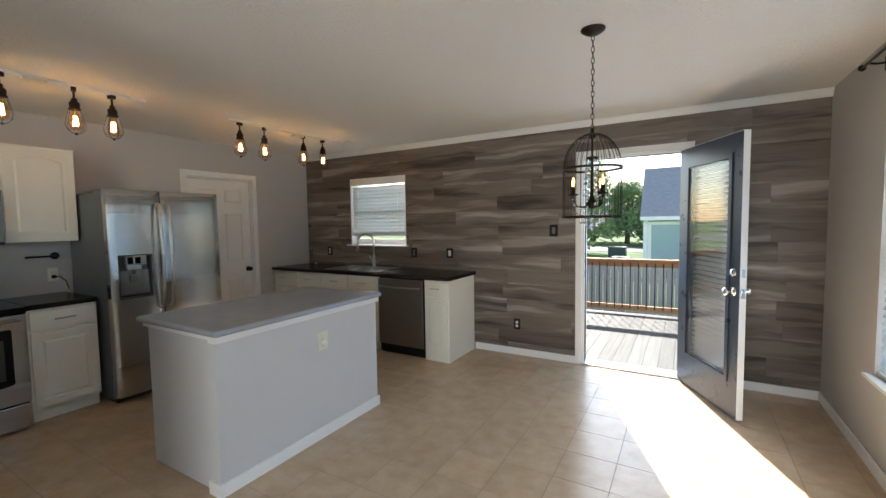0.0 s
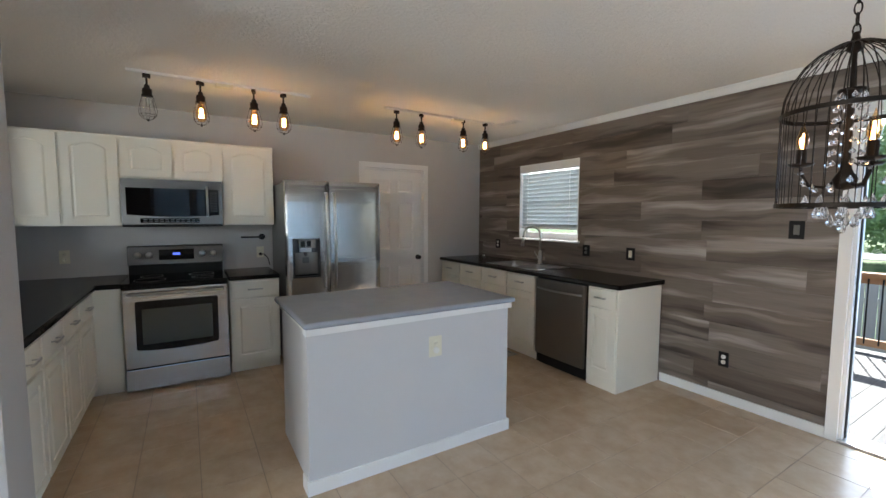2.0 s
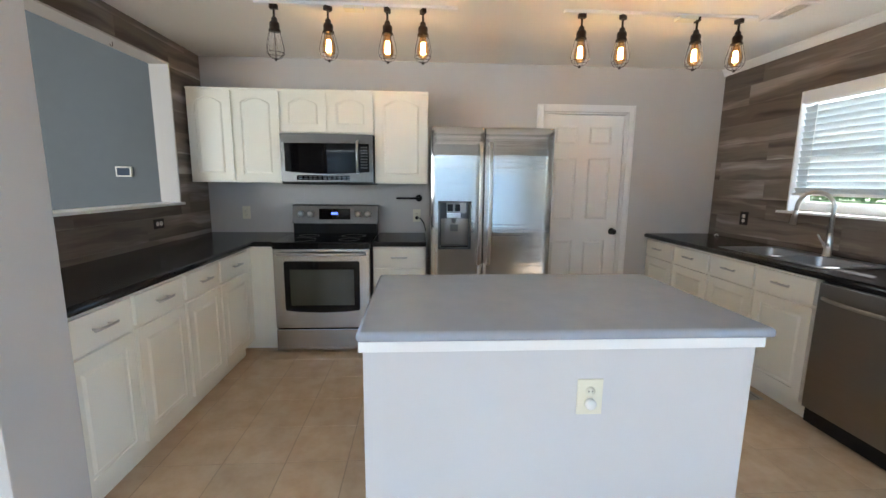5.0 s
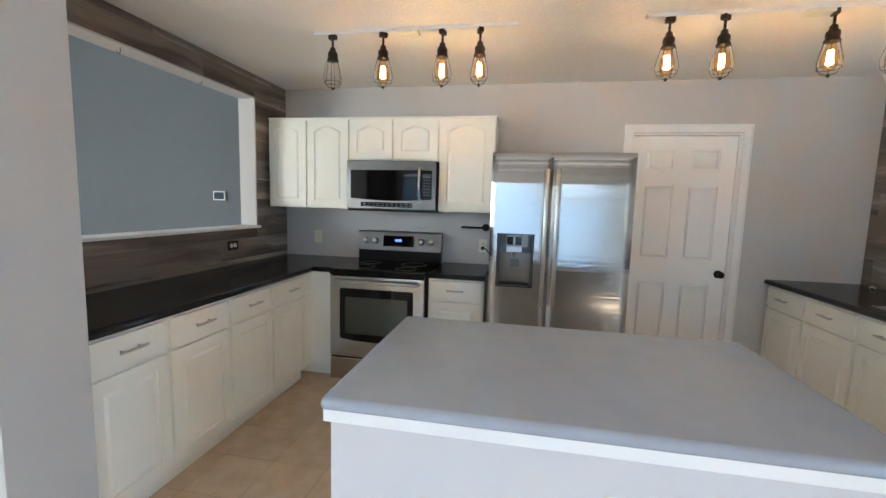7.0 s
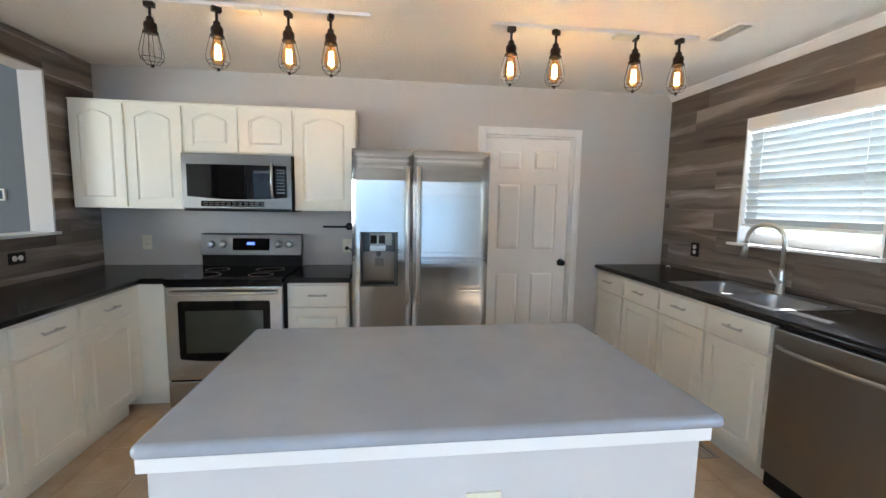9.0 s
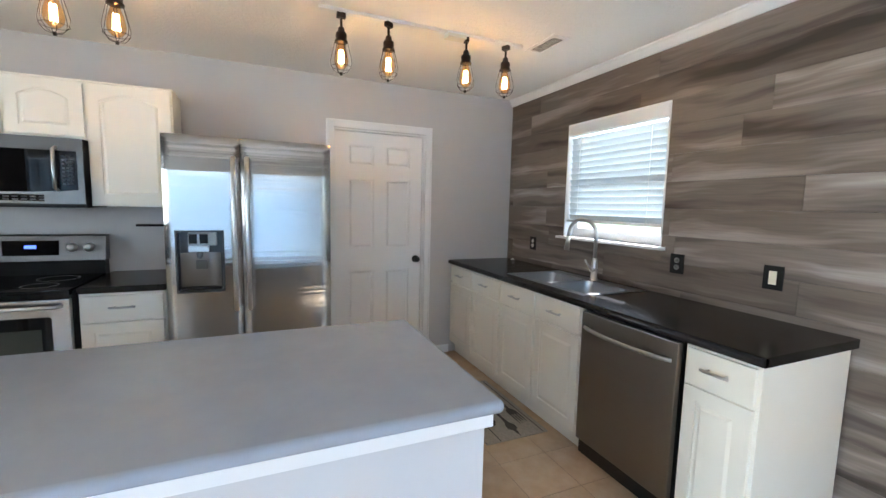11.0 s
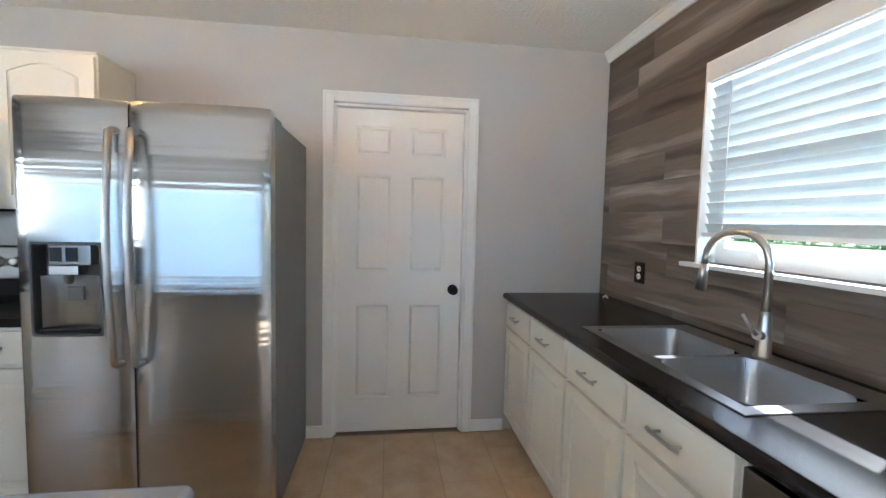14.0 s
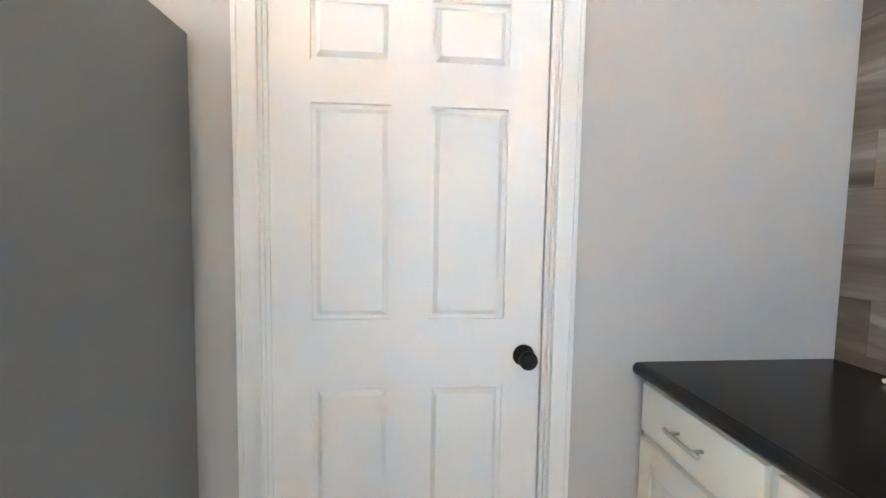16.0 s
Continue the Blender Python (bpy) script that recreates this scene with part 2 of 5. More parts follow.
m.base(m.ramp(m.noise(6, m.coord((1, 6, 6))), [(0.3, (0.24, 0.235, 0.265)), (0.7, (0.36, 0.35, 0.38))]))
M["shingle"] = m.m
M["siding"] = painted("blue_siding", (0.30, 0.42, 0.46), 0.6).m


# ---- mesh helpers ----
def box(bm, x0, x1, y0, y1, z0, z1, bevel=0.0):
    x0, x1, y0, y1, z0, z1 = min(x0, x1), max(x0, x1), min(y0, y1), max(y0, y1), min(z0, z1), max(z0, z1)
    v = [bm.verts.new((x, y, z)) for x in (x0, x1) for y in (y0, y1) for z in (z0, z1)]
    f = [bm.faces.new([v[i] for i in q]) for q in ((0, 1, 3, 2), (4, 6, 7, 5), (0, 4, 5, 1), (2, 3, 7, 6), (0, 2, 6, 4), (1, 5, 7, 3))]
    if bevel:
        edges = list({e for q in f for e in q.edges})
        bmesh.ops.bevel(bm, geom=edges, offset=bevel, segments=2, affect="EDGES", profile=0.7)
    return bm


def cyl(bm, a, b, r0, r1=None, n=12, caps=True):
    a, b = Vector(a), Vector(b)
    r1 = r0 if r1 is None else r1
    q = (b - a).to_track_quat("Z", "Y").to_matrix()
    rings = []
    for c, r in ((a, r0), (b, r1)):
        rings.append([bm.verts.new(c + q @ Vector((r * math.cos(2 * math.pi * i / n), r * math.sin(2 * math.pi * i / n), 0))) for i in range(n)])
    for i in range(n):
        f = bm.faces.new((rings[0][i], rings[0][(i + 1) % n], rings[1][(i + 1) % n], rings[1][i]))
        f.smooth = True
    if caps:
        bm.faces.new(rings[0][::-1]), bm.faces.new(rings[1])
    return bm


def lathe(bm, profile, n=20, centre=(0, 0, 0), smooth=True, close=False):
    """profile: (radius, height) from the bottom up, turned about z."""
    cx, cy, cz = centre
    rings = [[bm.verts.new((cx + r * math.cos(2 * math.pi * i / n), cy + r * math.sin(2 * math.pi * i / n), cz + z)) for i in range(n)] for r, z in profile]
    for k in range(len(rings) - 1):
        for i in range(n):
            bm.faces.new((rings[k][i], rings[k][(i + 1) % n], rings[k + 1][(i + 1) % n], rings[k + 1][i])).smooth = smooth
    if close:
        bm.faces.new(rings[0][::-1]), bm.faces.new(rings[-1])
    return bm


def tube(bm, pts, r, n=8):
    """A round bar along points."""
    pts = [Vector(p) for p in pts]
    rings, up = [], Vector((0.13, 0.21, 0.97))
    for i, p in enumerate(pts):
        d = (pts[min(i + 1, len(pts) - 1)] - pts[max(i - 1, 0)]).normalized()
        s = d.cross(up)
        if s.length < 0.1:
            s = d.cross(Vector((1, 0, 0)))
        s.normalize()
        w = d.cross(s)
        rr = r[i] if isinstance(r, (list, tuple)) else r
        rings.append([bm.verts.new(p + rr * (s * math.cos(2 * math.pi * k / n) + w * math.sin(2 * math.pi * k / n))) for k in range(n)])
    for a, b in zip(rings, rings[1:]):
        for k in range(n):
            bm.faces.new((a[k], a[(k + 1) % n], b[(k + 1) % n], b[k])).smooth = True
    bm.faces.new(rings[0][::-1]), bm.faces.new(rings[-1])
    return bm


def slab(bm, outline, y0, y1, inset=0.0):
    """An outline of (x, z) points pushed from y0 to y1; the face at y1 drawn in by inset."""
    cx = sum(p[0] for p in outline) / len(outline)
    cz = sum(p[1] for p in outline) / len(outline)
    w = max(abs(p[0] - cx) for p in outline)
    h = max(abs(p[1] - cz) for p in outline)
    a = [bm.verts.new((x, y0, z)) for x, z in outline]
    b = [bm.verts.new((cx + (x - cx) * (1 - inset / w), y1, cz + (z - cz) * (1 - inset / h))) for x, z in outline]
    n = len(outline)
    for i in range(n):
        bm.faces.new((a[i], a[(i + 1) % n], b[(i + 1) % n], b[i]))
    bm.faces.new(b), bm.faces.new(a[::-1])
    bmesh.ops.recalc_face_normals(bm, faces=bm.faces)
    return bm


def part(name, bm, material, parent=None, label="", at=None):
    me = bpy.data.meshes.new(name)
    if len(bm.faces) < 20000:
        bmesh.ops.recalc_face_normals(bm, faces=bm.faces)
    bm.to_mesh(me)
    bm.free()
    me.materials.append(M[material] if isinstance(material, str) else material)
    ob = new(name, me)
    if parent is not None:
        ob.parent = parent
    if at is not None:
        ob.matrix_basis = at
    if label:
        ob["label"] = label
    return ob


def thing(name, at, label, category, group=""):
    e = new(name)
    e.matrix_basis = at
    return tagged(e, label, category, group)


def B():
    return bmesh.new()


def structure(name, bm, material, parent=None):
    return tagged(part(name, bm, material, parent), kind="structure")


# ---- the shell ----
XE, YS, YL = 5.84, -4.85, -8.9   # east wall, kitchen's south wall, far wall of the living room
b = B(); box(b, -0.12, XE + 0.12, YL - 0.12, 0.0, -0.10, -0.0015); FLOOR = structure("floor", b, "grout")
b = B(); box(b, -0.12, XE + 0.12, YS - 0.14, 0.14, CEIL, CEIL + 0.1); structure("ceiling", b, "ceiling")
LC = 3.35
b = B(); box(b, -0.12, XE + 0.12, YL - 0.12, YS - 0.01, LC, LC + 0.1); structure("ceiling", b, "ceiling")
b = B(); box(b, -0.12, 0.0, YL, YS - 0.141, CEIL, LC), box(b, XE, XE + 0.12, YL, YS - 0.141, CEIL, LC), box(b, -0.12, XE + 0.12, YL - 0.12, YL, CEIL, LC), box(b, -0.12, XE + 0.12, YS - 0.14, YS - 0.02, CEIL + 0.1, LC); structure("wall_living_upper", b, "wall_dark")

# north wall with a window and the door to the deck
WX0, WX1, WZ0, WZ1 = 0.855, 1.785, 1.205, 2.10
DX0, DX1, DZ = 3.967, 4.87, 2.112
b = B()
for x0, x1, z0, z1 in ((-0.12, WX0, 0, CEIL), (WX0, WX1, 0, WZ0), (WX0, WX1, WZ1, CEIL), (WX1, DX0, 0, CEIL), (DX0, DX1, DZ, CEIL), (DX1, XE + 0.12, 0, CEIL)):
    box(b, x0, x1, 0.012, 0.14, z0, z1)
WALL_N = structure("wall_north", b, "plank_gap")
b = B()
for y0, y1, z0, z1 in ((-1.755, -0.904, 2.063, CEIL), (-0.904, 0.012, 0, CEIL), (YL, -1.755, 0, CEIL)):
    box(b, -0.12, 0.0, y0, y1, z0, z1)
structure("wall_west", b, "wall")
EW = [(-2.85, -1.05), (-4.80, -3.00), (-6.75, -4.95)]
b = B()
for y0, y1, z0, z1 in [(-1.05, 0.012, 0, CEIL), (-3.0, -2.85, 0, CEIL), (-4.95, -4.80, 0, CEIL), (YL, -6.75, 0, CEIL)] + [(a, c, 0, 0.56) for a, c in EW] + [(a, c, 2.08, CEIL) for a, c in EW]:
    box(b, XE, XE + 0.12, y0, y1, z0, z1)
structure("wall_east", b, "wall")
# Unseen closing wall; its opening is invented to go with the fill lamp.
b = B()
for x0, x1, z0, z1 in ((-0.12, 3.1, 0, CEIL), (3.1, 5.3, 0, 0.6), (3.1, 5.3, 2.2, CEIL), (5.3, XE + 0.12, 0, CEIL)):
    box(b, x0, x1, YL - 0.12, YL, z0, z1)
structure("wall_living", b, "wall_dark")
PX0, PX1, PZ0, PZ1 = 0.47, 2.42, 1.195, 2.29
b = B()
for x0, x1, z0, z1 in ((0.0, PX0, 0, CEIL), (PX0, PX1, 0, PZ0), (PX0, PX1, PZ1, CEIL), (PX1, 2.462, 0, CEIL)):
    box(b, x0, x1, YS - 0.14, YS - 0.012, z0, z1)
WALL_S = structure("wall_south", b, "plank_gap")
b = B(); box(b, 2.455, 2.742, YS - 0.14, -4.197, 0, CEIL, 0.004); structure("wall_stub", b, "wall")
b = B(); box(b, 0.0, 0.006, YL, YS - 0.14, 0, CEIL); structure("wall_living_west", b, "wall_dark")

# trims
b = B()
v = [[b.verts.new((x, y, z)) for x in (0.0, XE)] for y, z in ((0.0, CEIL - 0.062), (-0.012, CEIL - 0.062), (-0.018, CEIL - 0.05), (-0.034, CEIL - 0.016), (-0.042, CEIL - 0.012), (-0.042, CEIL - 0.001), (0.0, CEIL - 0.001))]
for k in range(7):
    b.faces.new((v[k][0], v[k][1], v[(k + 1) % 7][1], v[(k + 1) % 7][0]))
b.faces.new([q[0] for q in v]), b.faces.new([q[1] for q in v][::-1])
structure("trim_ceiling", b, "trim")


def baseboard(x0, x1, y0, y1):
    b = B()
    box(b, x0, x1, y0, y1, 0, 0.075, 0.003)
    structure("baseboard", b, "trim")


baseboard(2.76, DX0 - 0.064, -0.014, 0.0)
baseboard(DX1 + 0.064, XE, -0.014, 0.0)
baseboard(XE - 0.014, XE, YS, -0.016)
baseboard(0, 0.014, -0.855, -0.645)
baseboard(0, 0.014, -2.0, -1.8035)
baseboard(2.743, 2.756, YS - 0.1, -4.197)

# pantry door, casing
b = B()
box(b, 0.0, 0.018, -1.802, -1.739, 0, 2.13, 0.004)
box(b, 0.0, 0.018, -0.92, -0.857, 0, 2.13, 0.004)
box(b, 0.0, 0.018, -1.739, -0.92, 2.067, 2.13, 0.004)
box(b, 0.012, 0.024, -1.796, -1.786, 0, 2.12, 0.002)
box(b, 0.012, 0.024, -0.873, -0.863, 0, 2.12, 0.002)
box(b, 0.012, 0.024, -1.786, -0.873, 2.11, 2.12, 0.002)
structure("door_casing", b, "trim")
b = B()
box(b, -0.12, -0.001, -1.754, -1.732, 0, 2.062), box(b, -0.12, -0.001, -0.927, -0.905, 0, 2.062), box(b, -0.12, -0.001, -1.732, -0.927, 2.048, 2.062), box(b, -0.03, -0.018, -1.732, -1.722, 0, 2.048), box(b, -0.03, -0.018, -0.937, -0.927, 0, 2.048)
structure("door_jamb", b, "trim")
# Unseen block added behind the door to keep sky light out of its gap.
b = B(); box(b, -0.9, -0.125, -1.95, -0.8, 0, 2.2); box(b, -0.14, -0.124, -1.9, -0.85, 0, 2.1); structure("pantry_light_block", b, "wall")


def rect(x0, x1, z0, z1):
    return [(x0, z0), (x1, z0), (x1, z1), (x0, z1)]


def panel_door(w, h, panels, t, material, parent, name="door", arch=False):
    """A framed door in the plane y=0 facing -y, its lower left corner at the origin, with raised panels."""
    b = B()
    box(b, 0, w, -t * 0.6, 0, 0, h)
    xs = sorted({0, w, *[p[0] for p in panels], *[p[1] for p in panels]})
    zs = sorted({0, h, *[p[2] for p in panels], *[p[3] for p in panels]})
    for i in range(len(xs) - 1):
        for j in range(len(zs) - 1):
            cx, cz = (xs[i] + xs[i + 1]) / 2, (zs[j] + zs[j + 1]) / 2
            if not any(p[0] < cx < p[1] and p[2] < cz < p[3] for p in panels):
                box(b, xs[i], xs[i + 1], -t, -t * 0.6, zs[j], zs[j + 1])
    bmesh.ops.remove_doubles(b, verts=b.verts, dist=1e-5)
    raised = []
    for x0, x1, z0, z1 in panels:
        g = 0.012
        if arch:
            rise = 0.045
            top = [(x0 + (x1 - x0) * k / 12, z1 - rise * (1 - math.sin(math.pi * k / 12))) for k in range(13)]
            for k in range(12):
                slab(b, [top[k], top[k + 1], (top[k + 1][0], z1), (top[k][0], z1)], -t * 0.6, -t)
            inner = [(x0 + g, z0 + g), (x1 - g, z0 + g)] + [(min(max(x, x0 + g), x1 - g), z - g) for x, z in reversed(top)]
        else:
            inner = rect(x0 + g, x1 - g, z0 + g, z1 - g)
        raised.append(B())
        slab(raised[-1], inner, -t * 0.595, -t * 0.98, 0.014)
    door = part(name, b, material, parent)
    for r_ in raised:
        part("panel", r_, material, door)
    return door


dr = thing("door_pantry", pose(-0.066, -1.727, 0.01, 0, 0, 90), "white six-panel interior door, closed", "door")
tagged(dr, kind="structure")
W, Hh = 0.787, 2.033
c1, c2 = W / 2 - 0.055, W / 2 + 0.055
panel_door(W, Hh, [(0.115, c1, 0.22, 0.83), (c2, W - 0.115, 0.22, 0.83), (0.115, c1, 1.03, 1.64), (c2, W - 0.115, 1.03, 1.64), (0.115, c1, 1.755, 1.93), (c2, W - 0.115, 1.755, 1.93)], 0.035, "door", dr, "door_leaf")
b = B()
lathe(b, [(0.031, 0), (0.033, 0.004), (0.026, 0.010), (0.012, 0.014), (0.011, 0.034), (0.020, 0.040), (0.027, 0.050), (0.027, 0.060), (0.020, 0.068), (0.001, 0.071)], 24, close=True)
part("door_knob", b, "plastic_black", dr, "round black door knob", at=pose(W - 0.052, -0.034, 0.92, 90, 0, 0))


# ---- cabinets ----
def pull(parent, x, z, y, L=0.125):
    b = B()
    tube(b, [(x - L / 2, y - 0.026, z), (x - L / 2 + 0.02, y - 0.031, z), (x + L / 2 - 0.02, y - 0.031, z), (x + L / 2, y - 0.026, z)], 0.0065)
    for s in (-1, 1):
        cyl(b, (x + s * L * 0.33, y, z), (x + s * L * 0.33, y - 0.029, z), 0.0045, n=8)
    return part("handle", b, "nickel", parent, "brushed nickel bar pull")


def base_cabinet(at, w, label, group, end=False, sink=False, strip=False):
    """A base unit facing -y, front at y=0, its left foot at the origin."""
    c = thing("base_cabinet", at, label, "cabinet", group)
    b = B()
    if sink:
        box(b, 0, w, 0.0, 0.60, 0.105, 0.70)
        rb = B(); box(rb, 0, w, 0.0, 0.02, 0.7005, 0.874); part("rail", rb, "cab", c)
    else:
        box(b, 0, w, 0.0, 0.60, 0.105, 0.874)
    part("body", b, "cab", c)
    b = B(); box(b, 0.0, w, 0.0 if end else 0.05, 0.60, 0.0, 0.1045); part("toe_kick", b, "cab", c)
    if strip:
        b = B(); box(b, 0.004, w - 0.004, -0.030, 0.0, 0.8645, 0.8745, 0.002); part("edge_strip", b, "cab", c)
    g = 0.014
    d = B()
    box(d, g, w - g, -0.019, 0, 0.715, 0.858, 0.004)
    f = part("drawer_front", d, "cab", c)
    pull(f, w / 2, 0.79, -0.019, 0.11 if w < 0.35 else 0.13)
    dd = panel_door(w - 2 * g, 0.575, [(0.055, w - 2 * g - 0.055, 0.055, 0.52)], 0.019, "cab", c)
    dd.matrix_basis = pose(g, 0, 0.12)
    return c


lbl = "cream painted base cabinet with drawer"
for x0, x1 in ((0.005, 0.455), (0.455, 0.925), (0.925, 1.375), (1.375, 1.82)):
    base_cabinet(pose(x0, -0.62, 0), x1 - x0, lbl + " under the black sink worktop", "sink wall base cabinets", sink=0.4 < x0, strip=0.9 < x0)
base_cabinet(pose(2.45, -0.62, 0), 0.30, "narrow cream base cabinet closing the end of the sink run", "sink wall base cabinets", end=True)
for x0, x1 in ((2.055, 2.458), (1.623, 2.055), (1.205, 1.623), (0.730, 1.205)):
    base_cabinet(pose(x1, -4.255, 0, 0, 0, 180), x1 - x0, lbl + " beneath the pass-through opening", "pass-through base cabinets")
base_cabinet(pose(0.625, -3.285, 0, 0, 0, 90), 0.43, "cream base cabinet between the range and the fridge", "range wall base cabinets")
c = thing("corner_filler", pose(0, 0, 0), "plain cream corner filler between the two cabinet runs and the range", "cabinet")
b = B(); box(b, 0.02, 0.64, -4.84, -4.072, 0.105, 0.874); part("side_panel", b, "cab", c)
b = B(); box(b, 0.6405, 0.727, -4.84, -4.257, 0.105, 0.874); part("front_panel", b, "cab", c)
b = B(); box(b, 0.02, 0.58, -4.84, -4.08, 0, 0.1045); part("toe_kick", b, "cab", c)


def upper_cabinet(y0, y1, z0, z1, label):
    """Wall unit on the west wall."""
    w = y1 - y0
    c = thing("wall_cabinet", pose(0.302, y0, z0, 0, 0, 90), label, "cabinet", "wall cabinets")
    h = z1 - z0
    b = B(); box(b, 0, w, 0, 0.30, 0, h); box(b, 0, w, -0.012, 0.3, h, h + 0.012)
    part("body", b, "cab", c)
    g = 0.010
    hh = h - 0.03
    d = panel_door(w - 2 * g, hh, [(0.06, w - 2 * g - 0.06, 0.05, hh - 0.045)], 0.019, "cab", c, arch=True)
    d.matrix_basis = pose(g, 0, 0.015)
    return c


ul = "cream wall cabinet with an arched panel door"
upper_cabinet(-4.83, -4.46, 1.38, 2.14, "tall " + ul + " in the corner")
upper_cabinet(-4.46, -4.07, 1.38, 2.14, "tall " + ul + " beside the microwave")
upper_cabinet(-4.07, -3.68, 1.79, 2.14, "short " + ul + " above the microwave")
upper_cabinet(-3.68, -3.29, 1.79, 2.14, "short " + ul + " above the microwave")
upper_cabinet(-3.29, -2.83, 1.38, 2.14, "wide " + ul + " by the fridge")

# worktops
SX0, SX1, SY0, SY1 = 0.90, 1.722, -0.540, -0.060
t = thing("worktop_north", pose(0, 0, 0), "glossy black laminate worktop with the sink let in", "worktop")
b = B()
for x0, x1, y0, y1 in ((0.002, SX0, -0.645, -0.003), (SX1, 2.768, -0.645, -0.003), (SX0, SX1, -0.645, SY0), (SX0, SX1, SY1, -0.003)):
    box(b, x0, x1, y0, y1, 0.876, 0.915)
bmesh.ops.remove_doubles(b, verts=b.verts, dist=1e-5)
part("top", b, "black_top", t)
b = B(); cyl(b, (0.002, -0.645, 0.8955), (2.768, -0.645, 0.8955), 0.0194, n=16); part("front_edge", b, "black_top", t)
t = thing("worktop_corner", pose(0, 0, 0), "glossy black laminate corner worktop beneath the pass-through", "worktop")
b = B()
box(b, 0.002, 2.460, -4.848, -4.235, 0.876, 0.915), box(b, 0.002, 0.65, -4.2345, -4.072, 0.876, 0.915)
part("top", b, "black_top", t)
b = B(); cyl(b, (0.66, -4.235, 0.8955), (2.460, -4.235, 0.8955), 0.0194, n=16); part("front_edge", b, "black_top", t)
t = thing("worktop_short", pose(0, 0, 0), "short black laminate worktop between range and fridge", "worktop")
b = B(); box(b, 0.002, 0.65, -3.287, -2.85, 0.876, 0.915, 0.008); part("top", b, "black_top", t)

# island
isl = thing("island", pose(0, 0, 0), "pale grey painted kitchen island with white trim", "kitchen island")
b = B(); box(b, 1.97, 2.62, -3.075, -1.765, 0, 0.87); box(b, 2.6201, 2.705, -3.093, -1.757, 0, 0.87)
part("body", b, "island", isl)
b = B(); box(b, 2.7055, 2.72, -3.107, -1.743, 0.0, 0.075, 0.003), box(b, 2.61, 2.7055, -3.107, -3.0935, 0, 0.075, 0.003), box(b, 2.61, 2.7055, -1.7565, -1.743, 0, 0.075, 0.003)
part("baseboard", b, "trim", isl)
b = B(); box(b, 2.66, 2.73, -3.104, -1.744, 0.857, 0.8925, 0.004), box(b, 1.95, 2.6595, -3.095, -1.75, 0.8705, 0.892)
part("top_trim", b, "trim", isl)
b = B(); 
for q, z in ((0.014, 0.893), (0.004, 0.896), (0.0, 0.903), (0.0, 0.912), (0.003, 0.919), (0.008, 0.9235), (0.016, 0.926)):
    ring = []
    for cx, cy, a0 in ((2.742, -1.712, 0), (1.888, -1.712, 90), (1.888, -3.112, 180), (2.742, -3.112, 270)):
        sx, sy = (1 if a0 in (0, 270) else -1), (1 if a0 < 180 else -1)
        for j in range(4):
            a = radians(a0 + j * 30)
            ring.append(b.verts.new((cx - sx * 0.02 + (0.02 - q) * math.cos(a), cy - sy * 0.02 + (0.02 - q) * math.sin(a), z)))
    if q == 0.014:
        b.faces.new(ring[::-1])
    else:
        for j in range(16):
            b.faces.new((last[j], last[(j + 1) % 16], ring[(j + 1) % 16], ring[j])).smooth = True
    last = ring
b.faces.new(last)
part("top", b, "grey_top", isl, "glossy grey laminate top with a rounded edge")


def outlet(at, plate, face, label, kind="outlet", w=0.072, h=0.118):
    """Cover plate in the plane y=0 facing -y, centred on the origin."""
    o = thing(kind, at, label, "electrical " + kind)
    b = B(); box(b, -w / 2, w / 2, -0.006, 0, -h / 2, h / 2, 0.002)
    part("plate", b, plate, o)
    if kind == "outlet":
        for s in (-1, 1):
            b = B(); lathe(b, [(0.017, 0), (0.017, 0.003), (0.001, 0.003)], 16)
            q = part("socket", b, face, o, at=pose(0, -0.006, s * 0.021, 90))
            b = B()
            for k in (-1, 1):
                box(b, k * 0.006 - 0.001, k * 0.006 + 0.001, -0.0005, 0.0, -0.004, 0.004)
            part("slots", b, "plastic_black", q, at=pose(0, 0, 0.0032, -90))
    else:
        b = B(); box(b, -0.017, 0.017, -0.009, -0.006, -0.033, 0.033, 0.001)
        part("rocker", b, face, o)
    return o


io = outlet(pose(2.7055, -2.33, 0.68, 0, 0, 90), "plastic_cream", "plastic_cream", "large cream duplex outlet with a round white plug cover", w=0.088, h=0.127)
b = B(); lathe(b, [(0.019, 0), (0.019, 0.012), (0.016, 0.016), (0.001, 0.017)], 20, close=True); part("plug_cover", b, "plastic_white", io, "round white plug cover", at=pose(0, -0.0095, -0.021, 90))
outlet(pose(3.27, -0.001, 0.345), "plastic_black", "plastic_white", "black duplex outlet low on the plank wall")
outlet(pose(0.44, -0.001, 1.105), "plastic_black", "plastic_white", "black duplex outlet above the sink worktop near the corner", w=0.088, h=0.118)
outlet(pose(1.905, -0.001, 1.115), "plastic_black", "legend_pale", "black duplex outlet beside the window", w=0.088, h=0.118)
outlet(pose(2.423, -0.001, 1.117), "plastic_black", "plastic_cream", "black plate with a cream rocker on the plank wall", "switch", 0.088, 0.118)
outlet(pose(3.678, -0.001, 1.385), "plastic_black", "legend_pale", "black switch plate beside the deck door", "switch", 0.088, 0.125)
sw = thing("switch", pose(2.7425, -4.256, 1.41, 0, 0, 90), "cream toggle light switch plate on the wall's end", "electrical switch")
b = B(); box(b, -0.042, 0.042, -0.006, 0, -0.064, 0.064, 0.002); part("plate", b, "plastic_cream", sw)
b = B(); box(b, -0.006, 0.006, -0.0072, -0.006, -0.013, 0.013); part("toggle_slot", b, "legend_pale", sw)
